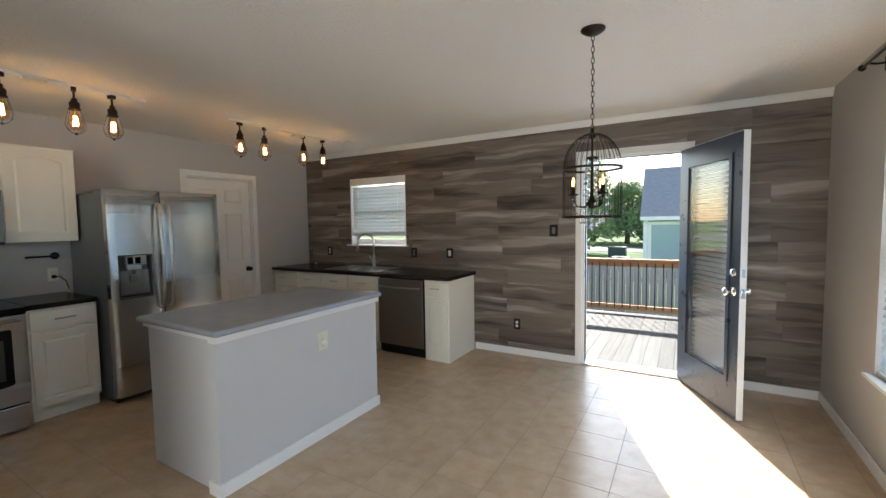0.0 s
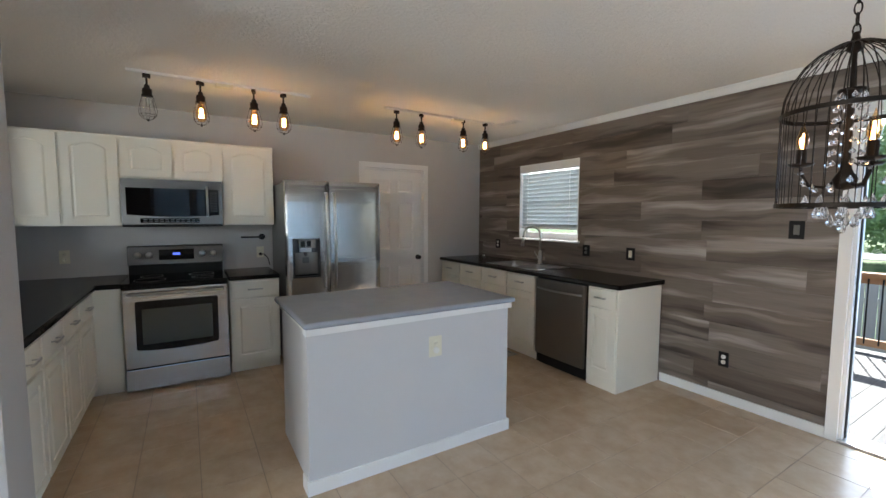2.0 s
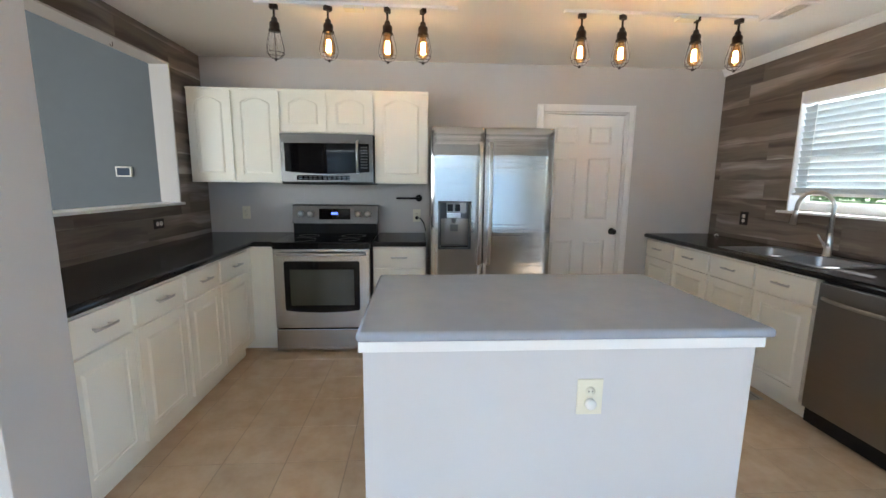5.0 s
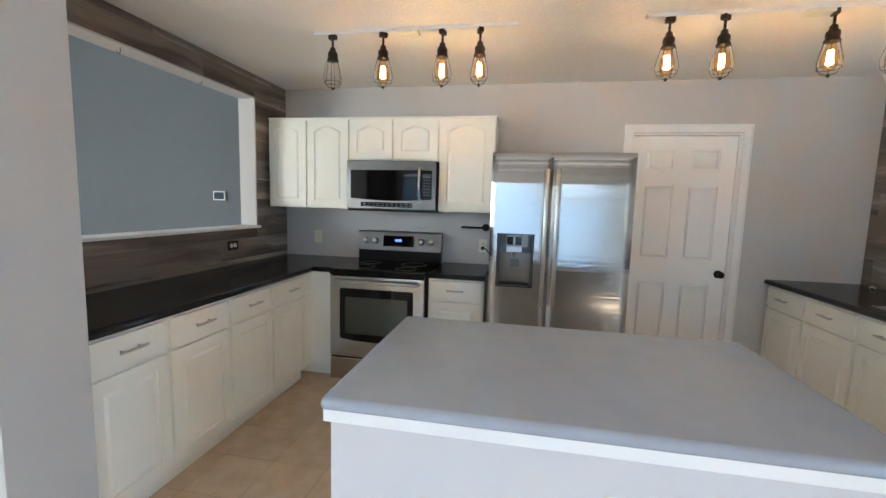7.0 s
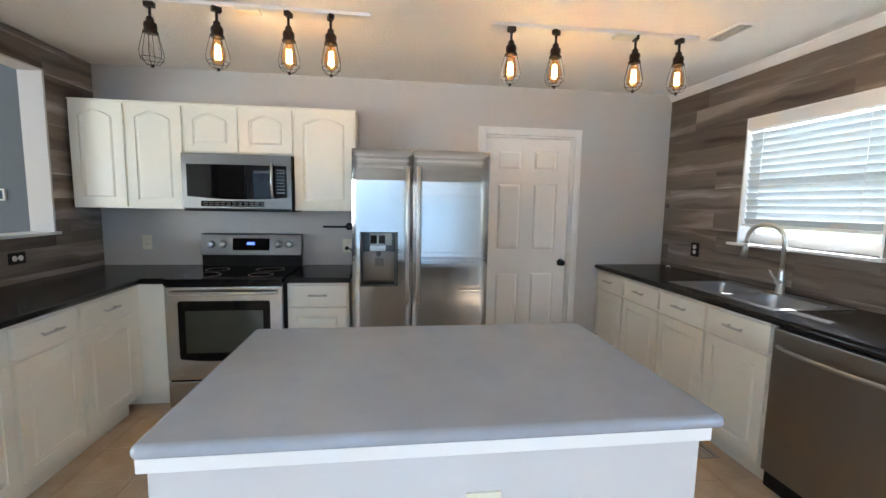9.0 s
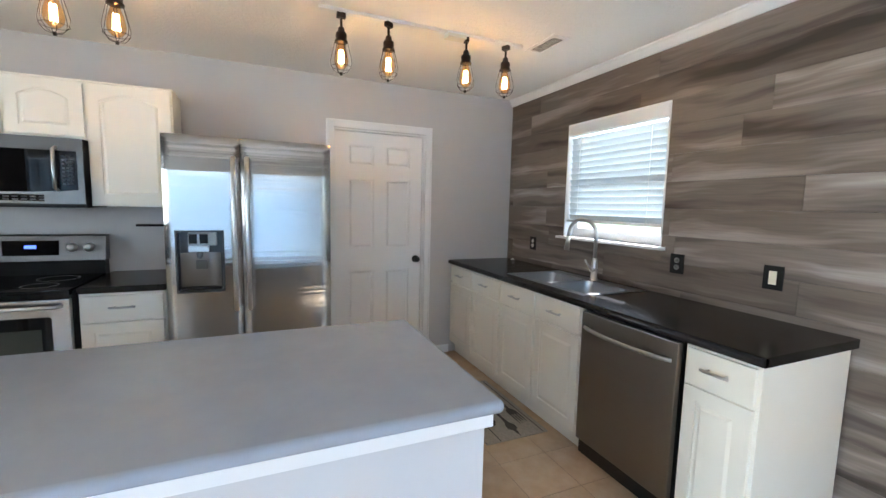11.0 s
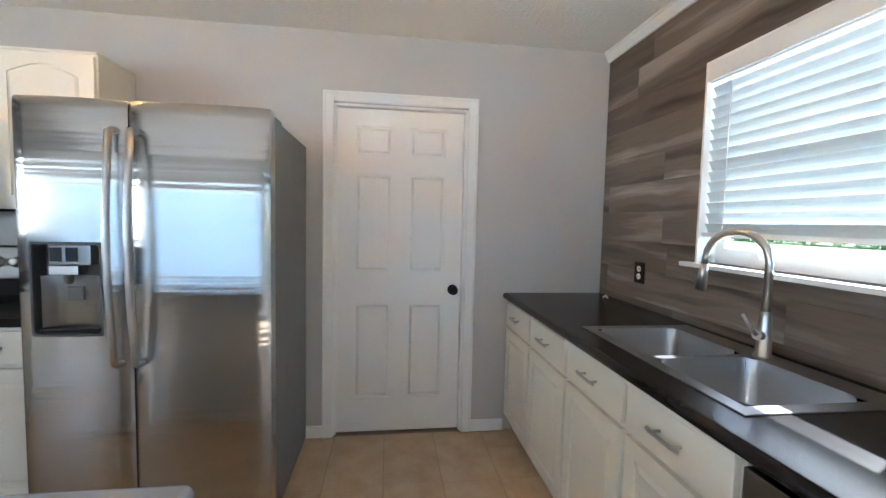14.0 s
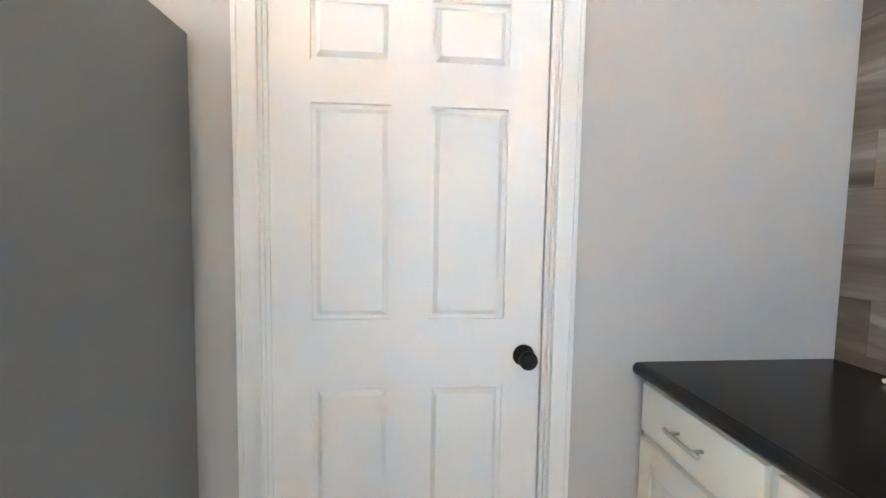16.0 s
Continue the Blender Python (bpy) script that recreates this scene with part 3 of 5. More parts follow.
b = B(); slab(b, [(-0.004, -0.002), (0.004, -0.002), (0.004, 0.008), (-0.004, 0.008)], -0.007, -0.017, 0.001); part("toggle", b, "plastic_cream", sw)
for z in (-0.03, 0.03):
    b = B(); cyl(b, (0, -0.006, z), (0, -0.0072, z), 0.003, n=8); part("screw", b, "nickel", sw)
outlet(pose(0.79, YS + 0.001, 1.07, 0, 90, 180), "plastic_black", "plastic_white", "black outlet set sideways under the pass-through")
outlet(pose(2.02, YS + 0.001, 1.07, 0, 90, 180), "plastic_black", "plastic_white", "black outlet set sideways, half behind the wall's end")
outlet(pose(0.0005, -4.52, 1.10, 0, 0, 90), "plastic_cream", "plastic_cream", "cream outlet on the wall behind the worktop")
outlet(pose(0.0005, -2.93, 1.08, 0, 0, 90), "plastic_cream", "plastic_cream", "cream outlet beside the fridge with a plug in it")

# window in the plank wall
w = tagged(thing("window_1", pose(0, 0, 0), "white framed window with lowered slatted blind", "window"), kind="structure")
b = B()
for x0, x1, z0, z1 in ((WX0, WX0 + 0.012, WZ0, WZ1), (WX1 - 0.012, WX1, WZ0, WZ1), (WX0 + 0.012, WX1 - 0.012, WZ1 - 0.012, WZ1)):
    box(b, x0, x1, -0.002, 0.14, z0, z1)
for x0, x1, z0, z1 in ((WX0 + .012, WX0 + 0.06, WZ0, WZ1 - .025), (WX1 - 0.06, WX1 - .012, WZ0, WZ1 - .025), (WX0 + 0.06, WX1 - 0.06, WZ0, WZ0 + 0.07), (WX0 + 0.06, WX1 - 0.06, 1.63, 1.67), (WX0 + 0.06, WX1 - 0.06, WZ1 - 0.07, WZ1 - .025)):
    box(b, x0, x1, 0.09, 0.12, z0, z1)
part("window_frame", b, "trim", w)
b = B(); box(b, WX0 - 0.055, WX1 + 0.03, -0.04, 0.14, WZ0 - 0.02, WZ0 - 0.0005, 0.003); part("window_sill", b, "trim", w)
b = B(); box(b, WX0 + 0.06, WX1 - 0.06, 0.103, 0.107, WZ0 + 0.04, WZ1 - 0.07); g = part("pane", b, "glass", w); g.visible_shadow = False


def blind(at, width, z0, z1, tilt, label, mat="blind"):
    """Slatted blind in the plane y=0, hanging from z1 down to z0."""
    o = thing("window_blind", at, label, "blind")
    b = B(); box(b, 0, width, -0.02, 0.02, z1 - 0.045, z1, 0.002); part("headrail", b, "trim", o)
    b = B(); box(b, 0, width, -0.022, 0.022, z0, z0 + 0.018, 0.002); part("bottom_rail", b, "trim", o)
    for x in (0.12, width - 0.12):
        b = B(); cyl(b, (x, -0.024, z0), (x, -0.024, z1 - 0.04), 0.0014, n=5); part("ladder_cord", b, "plastic_white", o)
    me, n = None, int((z1 - 0.06 - z0 - 0.02) / 0.045)
    for i in range(n):
        z = z0 + 0.035 + i * (z1 - 0.075 - z0) / n
        if me is None:
            b = B()
            pr = [(-0.027, 0.0), (-0.013, 0.003), (0.0, 0.004), (0.013, 0.003), (0.027, 0.0)]
            lo = [[b.verts.new((x, y, zz - q)) for x in (0.003, width - 0.003)] for q in (0, 0.0025) for y, zz in pr]
            for k in range(4):
                b.faces.new((lo[k][0], lo[k][1], lo[k + 1][1], lo[k + 1][0]))
                b.faces.new((lo[k + 5][0], lo[k + 6][0], lo[k + 6][1], lo[k + 5][1]))
            b.faces.new((lo[0][0], lo[5][0], lo[5][1], lo[0][1])), b.faces.new((lo[4][0], lo[4][1], lo[9][1], lo[9][0]))
            s = part("slat", b, mat, o)
            me = s.data
        else:
            s = new("slat", me)
            s.parent = o
        s.matrix_basis = pose(0, 0, z, tilt, 0, 0)
    return o


wb = blind(pose(WX0 + 0.016, 0.032, 0), WX1 - WX0 - 0.032, WZ0 + 0.12, WZ1 - 0.05, -67, "white slatted blind under a plain valance, lowered, slats half open")
b = B(); box(b, -0.002, WX1 - WX0 - 0.030, -0.034, -0.022, WZ1 - 0.088, WZ1 - 0.013, 0.002); part("valance", b, "trim", wb)

# sink and tap
s = thing("sink", pose(0, 0, 0), "stainless steel double-bowl sink set in the black worktop", "sink")
b = B()
mid = (SX0 + SX1) / 2
bowls = ((SX0 + 0.03, mid - 0.015), (mid + 0.015, SX1 - 0.03))
box(b, SX0 - 0.012, SX1 + 0.012, SY0 - 0.012, SY0 + 0.03, 0.9155, 0.919)
box(b, SX0 - 0.012, SX1 + 0.012, SY1 - 0.085, SY1 + 0.012, 0.9155, 0.919)
for x0, x1 in ((SX0 - 0.012, SX0 + 0.03), (mid - 0.015, mid + 0.015), (SX1 - 0.03, SX1 + 0.012)):
    box(b, x0, x1, SY0 + 0.03, SY1 - 0.085, 0.9155, 0.919)
part("rim", b, "sink", s)
for x0, x1 in bowls:
    b = B()
    y0, y1, r = SY0 + 0.03, SY1 - 0.085, 0.06
    rings = []
    for z, k in ((0.918, 0.0), (0.90, 0.004), (0.75, 0.012), (0.725, 0.035), (0.718, 0.07)):
        ring = []
        for cx, cy, a0 in ((x1 - r, y1 - r, 0), (x0 + r, y1 - r, 90), (x0 + r, y0 + r, 180), (x1 - r, y0 + r, 270)):
            for q in range(5):
                a = radians(a0 + q * 22.5)
                ring.append(b.verts.new((cx + (r - k) * math.cos(a), cy + (r - k) * math.sin(a), z)))
        rings.append(ring)
    for p, q in zip(rings, rings[1:]):
        for i in range(20):
            b.faces.new((p[i], p[(i + 1) % 20], q[(i + 1) % 20], q[i])).smooth = True
    b.faces.new(rings[-1])
    part("bowl", b, "sink", s)
    b = B(); lathe(b, [(0.042, 0), (0.042, 0.003), (0.034, 0.004), (0.028, 0.001), (0.001, 0.001)], 20, ((x0 + x1) / 2, (y0 + y1) / 2, 0.7185)); part("drain", b, "chrome", s)
f = thing("tap", pose(1.325, -0.095, 0.919, 0, 0, 20), "brushed nickel gooseneck pull-down kitchen tap behind the sink", "tap")
b = B(); lathe(b, [(0.030, 0), (0.030, 0.006), (0.024, 0.012), (0.022, 0.11), (0.019, 0.14), (0.0145, 0.16)], 20, close=True); part("base", b, "nickel", f)
pts = [(0, 0, 0.15), (0, 0, 0.33)] + [(-0.115 + 0.115 * math.cos(radians(a)), 0, 0.33 + 0.105 * math.sin(radians(a))) for a in range(15, 181, 15)] + [(-0.232, 0, 0.30)]
b = B(); tube(b, [(p[0] * 0.94, 0, p[2]) for p in pts], 0.0135, 14); part("neck", b, "nickel", f)
b = B(); tube(b, [(-0.219, 0, 0.305), (-0.222, 0, 0.27), (-0.230, 0, 0.20)], [0.015, 0.017, 0.021], 14); part("spray_head", b, "nickel", f)
b = B(); tube(b, [(0.0, -0.02, 0.075), (0.0, -0.052, 0.08)], 0.015, 12); tube(b, [(0, -0.05, 0.08), (-0.02, -0.07, 0.12), (-0.03, -0.085, 0.15)], [0.008, 0.007, 0.006], 8); part("lever", b, "nickel", f)

# dishwasher
d = thing("dishwasher", pose(1.835, -0.62, 0), "dark stainless dishwasher with a curved bar handle", "dishwasher")
b = B(); box(b, 0.0, 0.60, 0.0, 0.58, 0.02, 0.872); part("body", b, "plastic_black", d)
b = B(); box(b, 0.004, 0.596, -0.03, -0.0005, 0.115, 0.862, 0.006); part("door", b, "steel_dark", d)
b = B(); box(b, 0.01, 0.59, 0.03, 0.04, 0.0, 0.11); part("kick_plate", b, "plastic_black", d)
b = B(); tube(b, [(0.03 + 0.54 * k / 12, -0.03 - 0.045 * math.sin(math.pi * k / 12) ** 0.6, 0.775) for k in range(13)], 0.010, 10); part("handle", b, "nickel", d)

# refrigerator
FY0, FY1 = -2.815, -1.885
r = thing("refrigerator", pose(0, 0, 0), "side-by-side stainless steel refrigerator with ice and water dispenser", "refrigerator")
b = B(); box(b, 0.05, 0.735, FY0 + 0.005, FY1 - 0.005, 0.03, 1.782, 0.006); part("body", b, "fridge_side", r)
b = B(); box(b, 0.60, 0.74, FY0 + 0.02, FY1 - 0.02, 0.0, 0.05); part("kick_grille", b, "plastic_black", r)
for y in (FY1 - 0.13, FY0 + 0.02):
    b = B(); box(b, 0.55, 0.70, y, y + 0.11, 1.7825, 1.808, 0.004); part("hinge_cover", b, "fridge_side", r)
FM = -2.412


def fridge_door(y0, y1, cut=None):
    """Door with a gently bowed front; cut: the opening of the dispenser."""
    b = B()
    z0, z1, n = 0.06, 1.803, 16
    ys = sorted({*(y0 + (y1 - y0) * k / n for k in range(n + 1)), *(cut[:2] if cut else ())})
    zs = sorted({z0, z1, z1 - 0.05, z1 - 0.025, z1 - 0.008, *(cut[2:] if cut else ())})
    def fx(y, z=1.0):
        u = (y - y0) / (y1 - y0)
        e = min(u, 1 - u) * (y1 - y0)
        return 0.826 + 0.010 * math.sin(math.pi * u) - (0.014 * (1 - e / 0.02) ** 2 if e < 0.02 else 0) - 0.006 * max(0, (z - z1 + 0.05) / 0.05) ** 2
    grid = {(y, z): b.verts.new((fx(y, z), y, z)) for y in ys for z in zs}
    for i in range(len(ys) - 1):
        for j in range(len(zs) - 1):
            if cut and cut[0] <= ys[i] < cut[1] and cut[2] <= zs[j] < cut[3]:
                continue
            b.faces.new([grid[k] for k in ((ys[i], zs[j]), (ys[i + 1], zs[j]), (ys[i + 1], zs[j + 1]), (ys[i], zs[j + 1]))]).smooth = True
    back = {(y, z): b.verts.new((0.745, y, z)) for y in (y0, y1) for z in (z0, z1)}
    grid = {k: b.verts.new(v.co) for k, v in list(grid.items())}
    b.faces.new([back[k] for k in ((y0, z0), (y0, z1), (y1, z1), (y1, z0))])
    for y in (y0, y1):
        b.faces.new([back[(y, z0)]] + [grid[(y, z)] for z in zs] + [back[(y, z1)]])
    for z in (z0, z1):
        b.faces.new([back[(y0, z)]] + [grid[(y, z)] for y in ys] + [back[(y1, z)]])
    return part("door", b, "steel", r)


CUT = (-2.762, -2.510, 0.885, 1.255)
d1 = fridge_door(FY0, FM - 0.003, CUT)
d2 = fridge_door(FM + 0.003, FY1)
for dd, y in ((d1, FM - 0.037), (d2, FM + 0.037)):
    b = B()
    tube(b, [(0.828, y, 0.775), (0.860, y, 0.777)] + [(0.872 + 0.034 * math.sin(math.pi * k / 8), y, 0.78 + 0.90 * k / 8) for k in range(9)] + [(0.860, y, 1.683), (0.828, y, 1.685)], 0.0135, 12)
    part("handle", b, "nickel", dd, "long bowed steel bar handle")
disp = new("dispenser"); disp.parent = r
y0, y1, z0, z1 = CUT
ym = (y0 + y1) / 2


def round_rect(ya, yb, za, zb, rr, n=5):
    out = []
    for cy, cz, a0 in ((yb - rr, zb - rr, 0), (ya + rr, zb - rr, 90), (ya + rr, za + rr, 180), (yb - rr, za + rr, 270)):
        out += [(cy + rr * math.cos(radians(a0 + 90 * k / n)), cz + rr * math.sin(radians(a0 + 90 * k / n))) for k in range(n + 1)]
    return out


b = B()
loops = [[b.verts.new((x, y, z)) for y, z in o] for x, o in ((0.829, round_rect(y0 - 0.001, y1 + 0.001, z0 - 0.001, z1 + 0.001, 0.004)), (0.8345, round_rect(y0, y1, z0, z1, 0.02)), (0.8345, round_rect(y0 + 0.008, y1 - 0.008, z0 + 0.008, z1 - 0.008, 0.016)), (0.829, round_rect(y0 + 0.010, y1 - 0.010, z0 + 0.010, z1 - 0.010, 0.015)), (0.772, round_rect(y0 + 0.014, y1 - 0.014, z0 + 0.014, z1 - 0.014, 0.015)))]
for p, q in zip(loops, loops[1:]):
    for k in range(len(p)):
        b.faces.new((p[k], p[(k + 1) % len(p)], q[(k + 1) % len(q)], q[k]))
b.faces.new(loops[-1])
part("housing", b, "dispenser_grey", disp)
b = B()
prev = None
for k in range(13):
    u = k / 12
    x, y = 0.776 + 0.034 * (2 * u - 1) ** 4, y0 + 0.020 + (y1 - y0 - 0.04) * u
    v = [b.verts.new((x, y, z)) for z in (z0 + 0.03, z0 + 0.10, 1.12)]
    if prev:
        for a in range(2):
            b.faces.new((prev[a], v[a], v[a + 1], prev[a + 1])).smooth = True
    prev = v
part("back_plate", b, "steel_dark", disp)
b = B(); box(b, 0.775, 0.824, y0 + 0.02, y1 - 0.02, z0 + 0.015, z0 + 0.028, 0.003); part("drip_tray", b, "plastic_black", disp)
b = B(); box(b, 0.775, 0.829, ym - 0.062, ym + 0.085, 1.165, z1 - 0.012, 0.003); part("control_housing", b, "steel_dark", disp)
b = B(); box(b, 0.8292, 0.831, ym - 0.058, ym - 0.015, 1.178, z1 - 0.022, 0.0008), box(b, 0.8292, 0.831, ym - 0.002, ym + 0.041, 1.178, z1 - 0.022, 0.0008); part("control_panel", b, "glass_black", disp)
b = B(); box(b, 0.790, 0.834, ym - 0.060, ym + 0.044, 1.128, 1.162, 0.004); part("chute", b, "nickel", disp)
b = B(); lathe(b, [(0.010, 0.0), (0.016, 0.012), (0.018, 0.03), (0.018, 0.04)], 16, (0.812, ym - 0.005, 1.088), close=True); part("spout", b, "legend_pale", disp)
b = B(); box(b, 0.779, 0.790, ym - 0.030, ym + 0.030, 1.02, 1.075, 0.004); part("paddle", b, "legend_pale", disp)

# range
RY0, RY1 = -4.065, -3.30
g = thing("range", pose(0, 0, 0), "freestanding stainless electric range with black glass top", "cooker")
b = B(); box(b, 0.03, 0.655, RY0, RY1, 0.03, 0.90), box(b, 0.1, 0.6, RY0 + 0.03, RY1 - 0.03, 0, 0.03); part("body", b, "plastic_black", g)
b = B(); box(b, 0.10, 0.705, RY0 - 0.002, RY1 + 0.002, 0.9005, 0.918, 0.005), box(b, 0.6555, 0.702, RY0, RY1, 0.868, 0.900, 0.003); part("cooktop", b, "glass_black", g)
b = B(); box(b, 0.655, 0.70, RY0 + 0.003, RY1 - 0.003, 0.214, 0.864, 0.006); od = part("oven_door", b, "steel", g)
b = B(); slab(b, [(RY0 + 0.085, 0.375), (RY0 + 0.095, 0.362), (RY0 + 0.20, 0.349), (RY0 + 0.38, 0.343), (RY1 - 0.20, 0.349), (RY1 - 0.095, 0.362), (RY1 - 0.085, 0.375), (RY1 - 0.085, 0.755), (RY1 - 0.095, 0.767), (RY0 + 0.095, 0.767), (RY0 + 0.085, 0.755)], 0, 0.003)
fr_ = part("window_frame", b, "glass_black", od); fr_.matrix_basis = Matrix(((0, 1, 0, 0.7005), (1, 0, 0, 0), (0, 0, 1, 0), (0, 0, 0, 1)))
b = B(); box(b, 0.7035, 0.7045, RY0 + 0.13, RY1 - 0.13, 0.405, 0.70, 0.0004)
m = Mat("oven_glass", (0.05, 0.055, 0.045), 0.05)
M["oven_glass"] = m.m
part("window", b, "oven_glass", od)
b = B(); tube(b, [(0.70, RY0 + 0.04, 0.825), (0.738, RY0 + 0.05, 0.827), (0.745, (RY0 + RY1) / 2, 0.828), (0.738, RY1 - 0.05, 0.827), (0.70, RY1 - 0.04, 0.825)], 0.011, 10); part("handle", b, "nickel", od)
b = B(); box(b, 0.655, 0.698, RY0 + 0.003, RY1 - 0.003, 0.022, 0.202, 0.006); part("drawer", b, "steel", g)
b = B(); box(b, 0.02, 0.099, RY0, RY1, 0.90, 1.01), part("backguard_base", b, "plastic_black", g)
b = B(); slab(b, [(0.02, 1.01), (0.108, 1.01), (0.082, 1.172), (0.078, 1.18), (0.02, 1.18)], RY0 - 0.008, RY1 + 0.008); bg = part("backguard", b, "steel_dimmed", g)
BG = pose(0.0955, 0, 1.096, 0, -9.1, 0)
b = B(); box(b, -0.001, 0.0025, -3.83, -3.545, -0.050, 0.048, 0.001); part("control_panel", b, "glass_black", bg, at=BG)
b = B(); box(b, 0.003, 0.0035, -3.72, -3.66, -0.005, 0.017); part("clock_display", b, "display", bg, at=BG)
for y in (-3.995, -3.905, -3.475, -3.385):
    b = B(); lathe(b, [(0.030, 0), (0.030, 0.004), (0.023, 0.006), (0.021, 0.028), (0.018, 0.031), (0.001, 0.031)], 20)
    part("knob", b, "nickel", bg, at=BG @ pose(0.0, y, 0.0, 0, 90, 0))
for i, (x, y, rr) in enumerate(((0.28, -3.88, 0.08), (0.28, -3.49, 0.10), (0.53, -3.88, 0.11), (0.53, -3.49, 0.08))):
    b = B(); lathe(b, [(rr, 0), (rr, 0.0006), (rr + 0.004, 0.0006), (rr + 0.004, 0)], 40, (x, y, 0.9183)); part("burner_ring", b, "steel_dark", g)

# microwave
mw = thing("microwave", pose(0, 0, 0), "over-the-range stainless microwave with black door glass", "microwave")
b = B(); box(b, 0.0, 0.36, RY0, RY1, 1.368, 1.786); part("body", b, "plastic_black", mw)
b = B()
for k in range(12):
    u0, u1 = k / 12, (k + 1) / 12
    bo = lambda u: 0.375 + 0.022 * math.sin(math.pi * u)
    y0, y1 = RY0 + (RY1 - RY0) * u0, RY0 + (RY1 - RY0) * u1
    v = [b.verts.new(p) for p in ((0.361, y0, 1.39), (0.361, y1, 1.39), (bo(u1), y1, 1.39), (bo(u0), y0, 1.39), (0.361, y0, 1.785), (0.361, y1, 1.785), (bo(u1), y1, 1.785), (bo(u0), y0, 1.785))]
    for q in ((0, 1, 2, 3), (4, 7, 6, 5), (3, 2, 6, 7)):
        b.faces.new([v[i] for i in q])
box(b, 0.361, 0.374, RY0, RY0 + 0.002, 1.39, 1.785), box(b, 0.361, 0.374, RY1 - 0.002, RY1, 1.39, 1.785)
bmesh.ops.remove_doubles(b, verts=b.verts, dist=1e-5)
part("front", b, "steel_dimmed", mw)
b = B()
for k in range(12):
    u0, u1 = k / 12, (k + 1) / 12
    ya, yb = RY0 + 0.035, RY1 - 0.03
    bo = lambda y: 0.378 + 0.022 * math.sin(math.pi * (y - RY0) / (RY1 - RY0))
    y0, y1 = ya + (yb - ya) * u0, ya + (yb - ya) * u1
    v = [b.verts.new((bo(y), y, z)) for y, z in ((y0, 1.475 - 0.018 * math.sin(math.pi * u0)), (y1, 1.475 - 0.018 * math.sin(math.pi * u1)), (y1, 1.708), (y0, 1.708))]
    b.faces.new(v)
bmesh.ops.remove_doubles(b, verts=b.verts, dist=1e-5)
part("door_glass", b, "glass_black", mw)
b = B()
for k in range(12):
    ya, yb = RY0 + 0.13, RY1 - 0.19
    y0, y1 = ya + (yb - ya) * k / 12, ya + (yb - ya) * (k + 1) / 12
    v = [b.verts.new((bo(y), y, z)) for y, z in ((y0, 1.405), (y1, 1.405), (y1, 1.443), (y0, 1.443))]
    b.faces.new(v)
bmesh.ops.remove_doubles(b, verts=b.verts, dist=1e-5)
cs = part("control_strip", b, "glass_black", mw)
b = B(); box(b, 0, 0.0012, -0.014, 0.014, -0.0035, 0.0035); bt = part("button", b, "legend", cs)
for i in range(11):
    for z in (1.415, 1.431):
        y = RY0 + 0.165 + 0.040 * i
        if i == 0 and z == 1.415:
            q = bt
        else:
            q = new("button", bt.data); q.parent = cs
        q.location = (bo(y) + 0.0006, y, z)
kp = B(); box(kp, 0, 0.0012, -0.006, 0.006, -0.004, 0.004); kb = part("button", kp, "legend_pale", mw)
for i in range(3):
    for k in range(8):
        y = -3.392 + 0.020 * i
        if i == 0 and k == 0:
            q = kb
        else:
            q = new("button", kb.data); q.parent = mw
        q.location = (bo(y) + 0.0035, y, 1.51 + 0.024 * k)
b = B(); tube(b, [(0.38, -3.425, 1.47), (0.425, -3.425, 1.485), (0.432, -3.425, 1.60), (0.425, -3.425, 1.715), (0.38, -3.425, 1.73)], 0.010, 10); part("handle", b, "nickel", mw)
b = B(); box(b, 0.03, 0.33, RY0 + 0.05, RY1 - 0.05, 1.366, 1.3745); part("vent_grille", b, "plastic_black", mw)


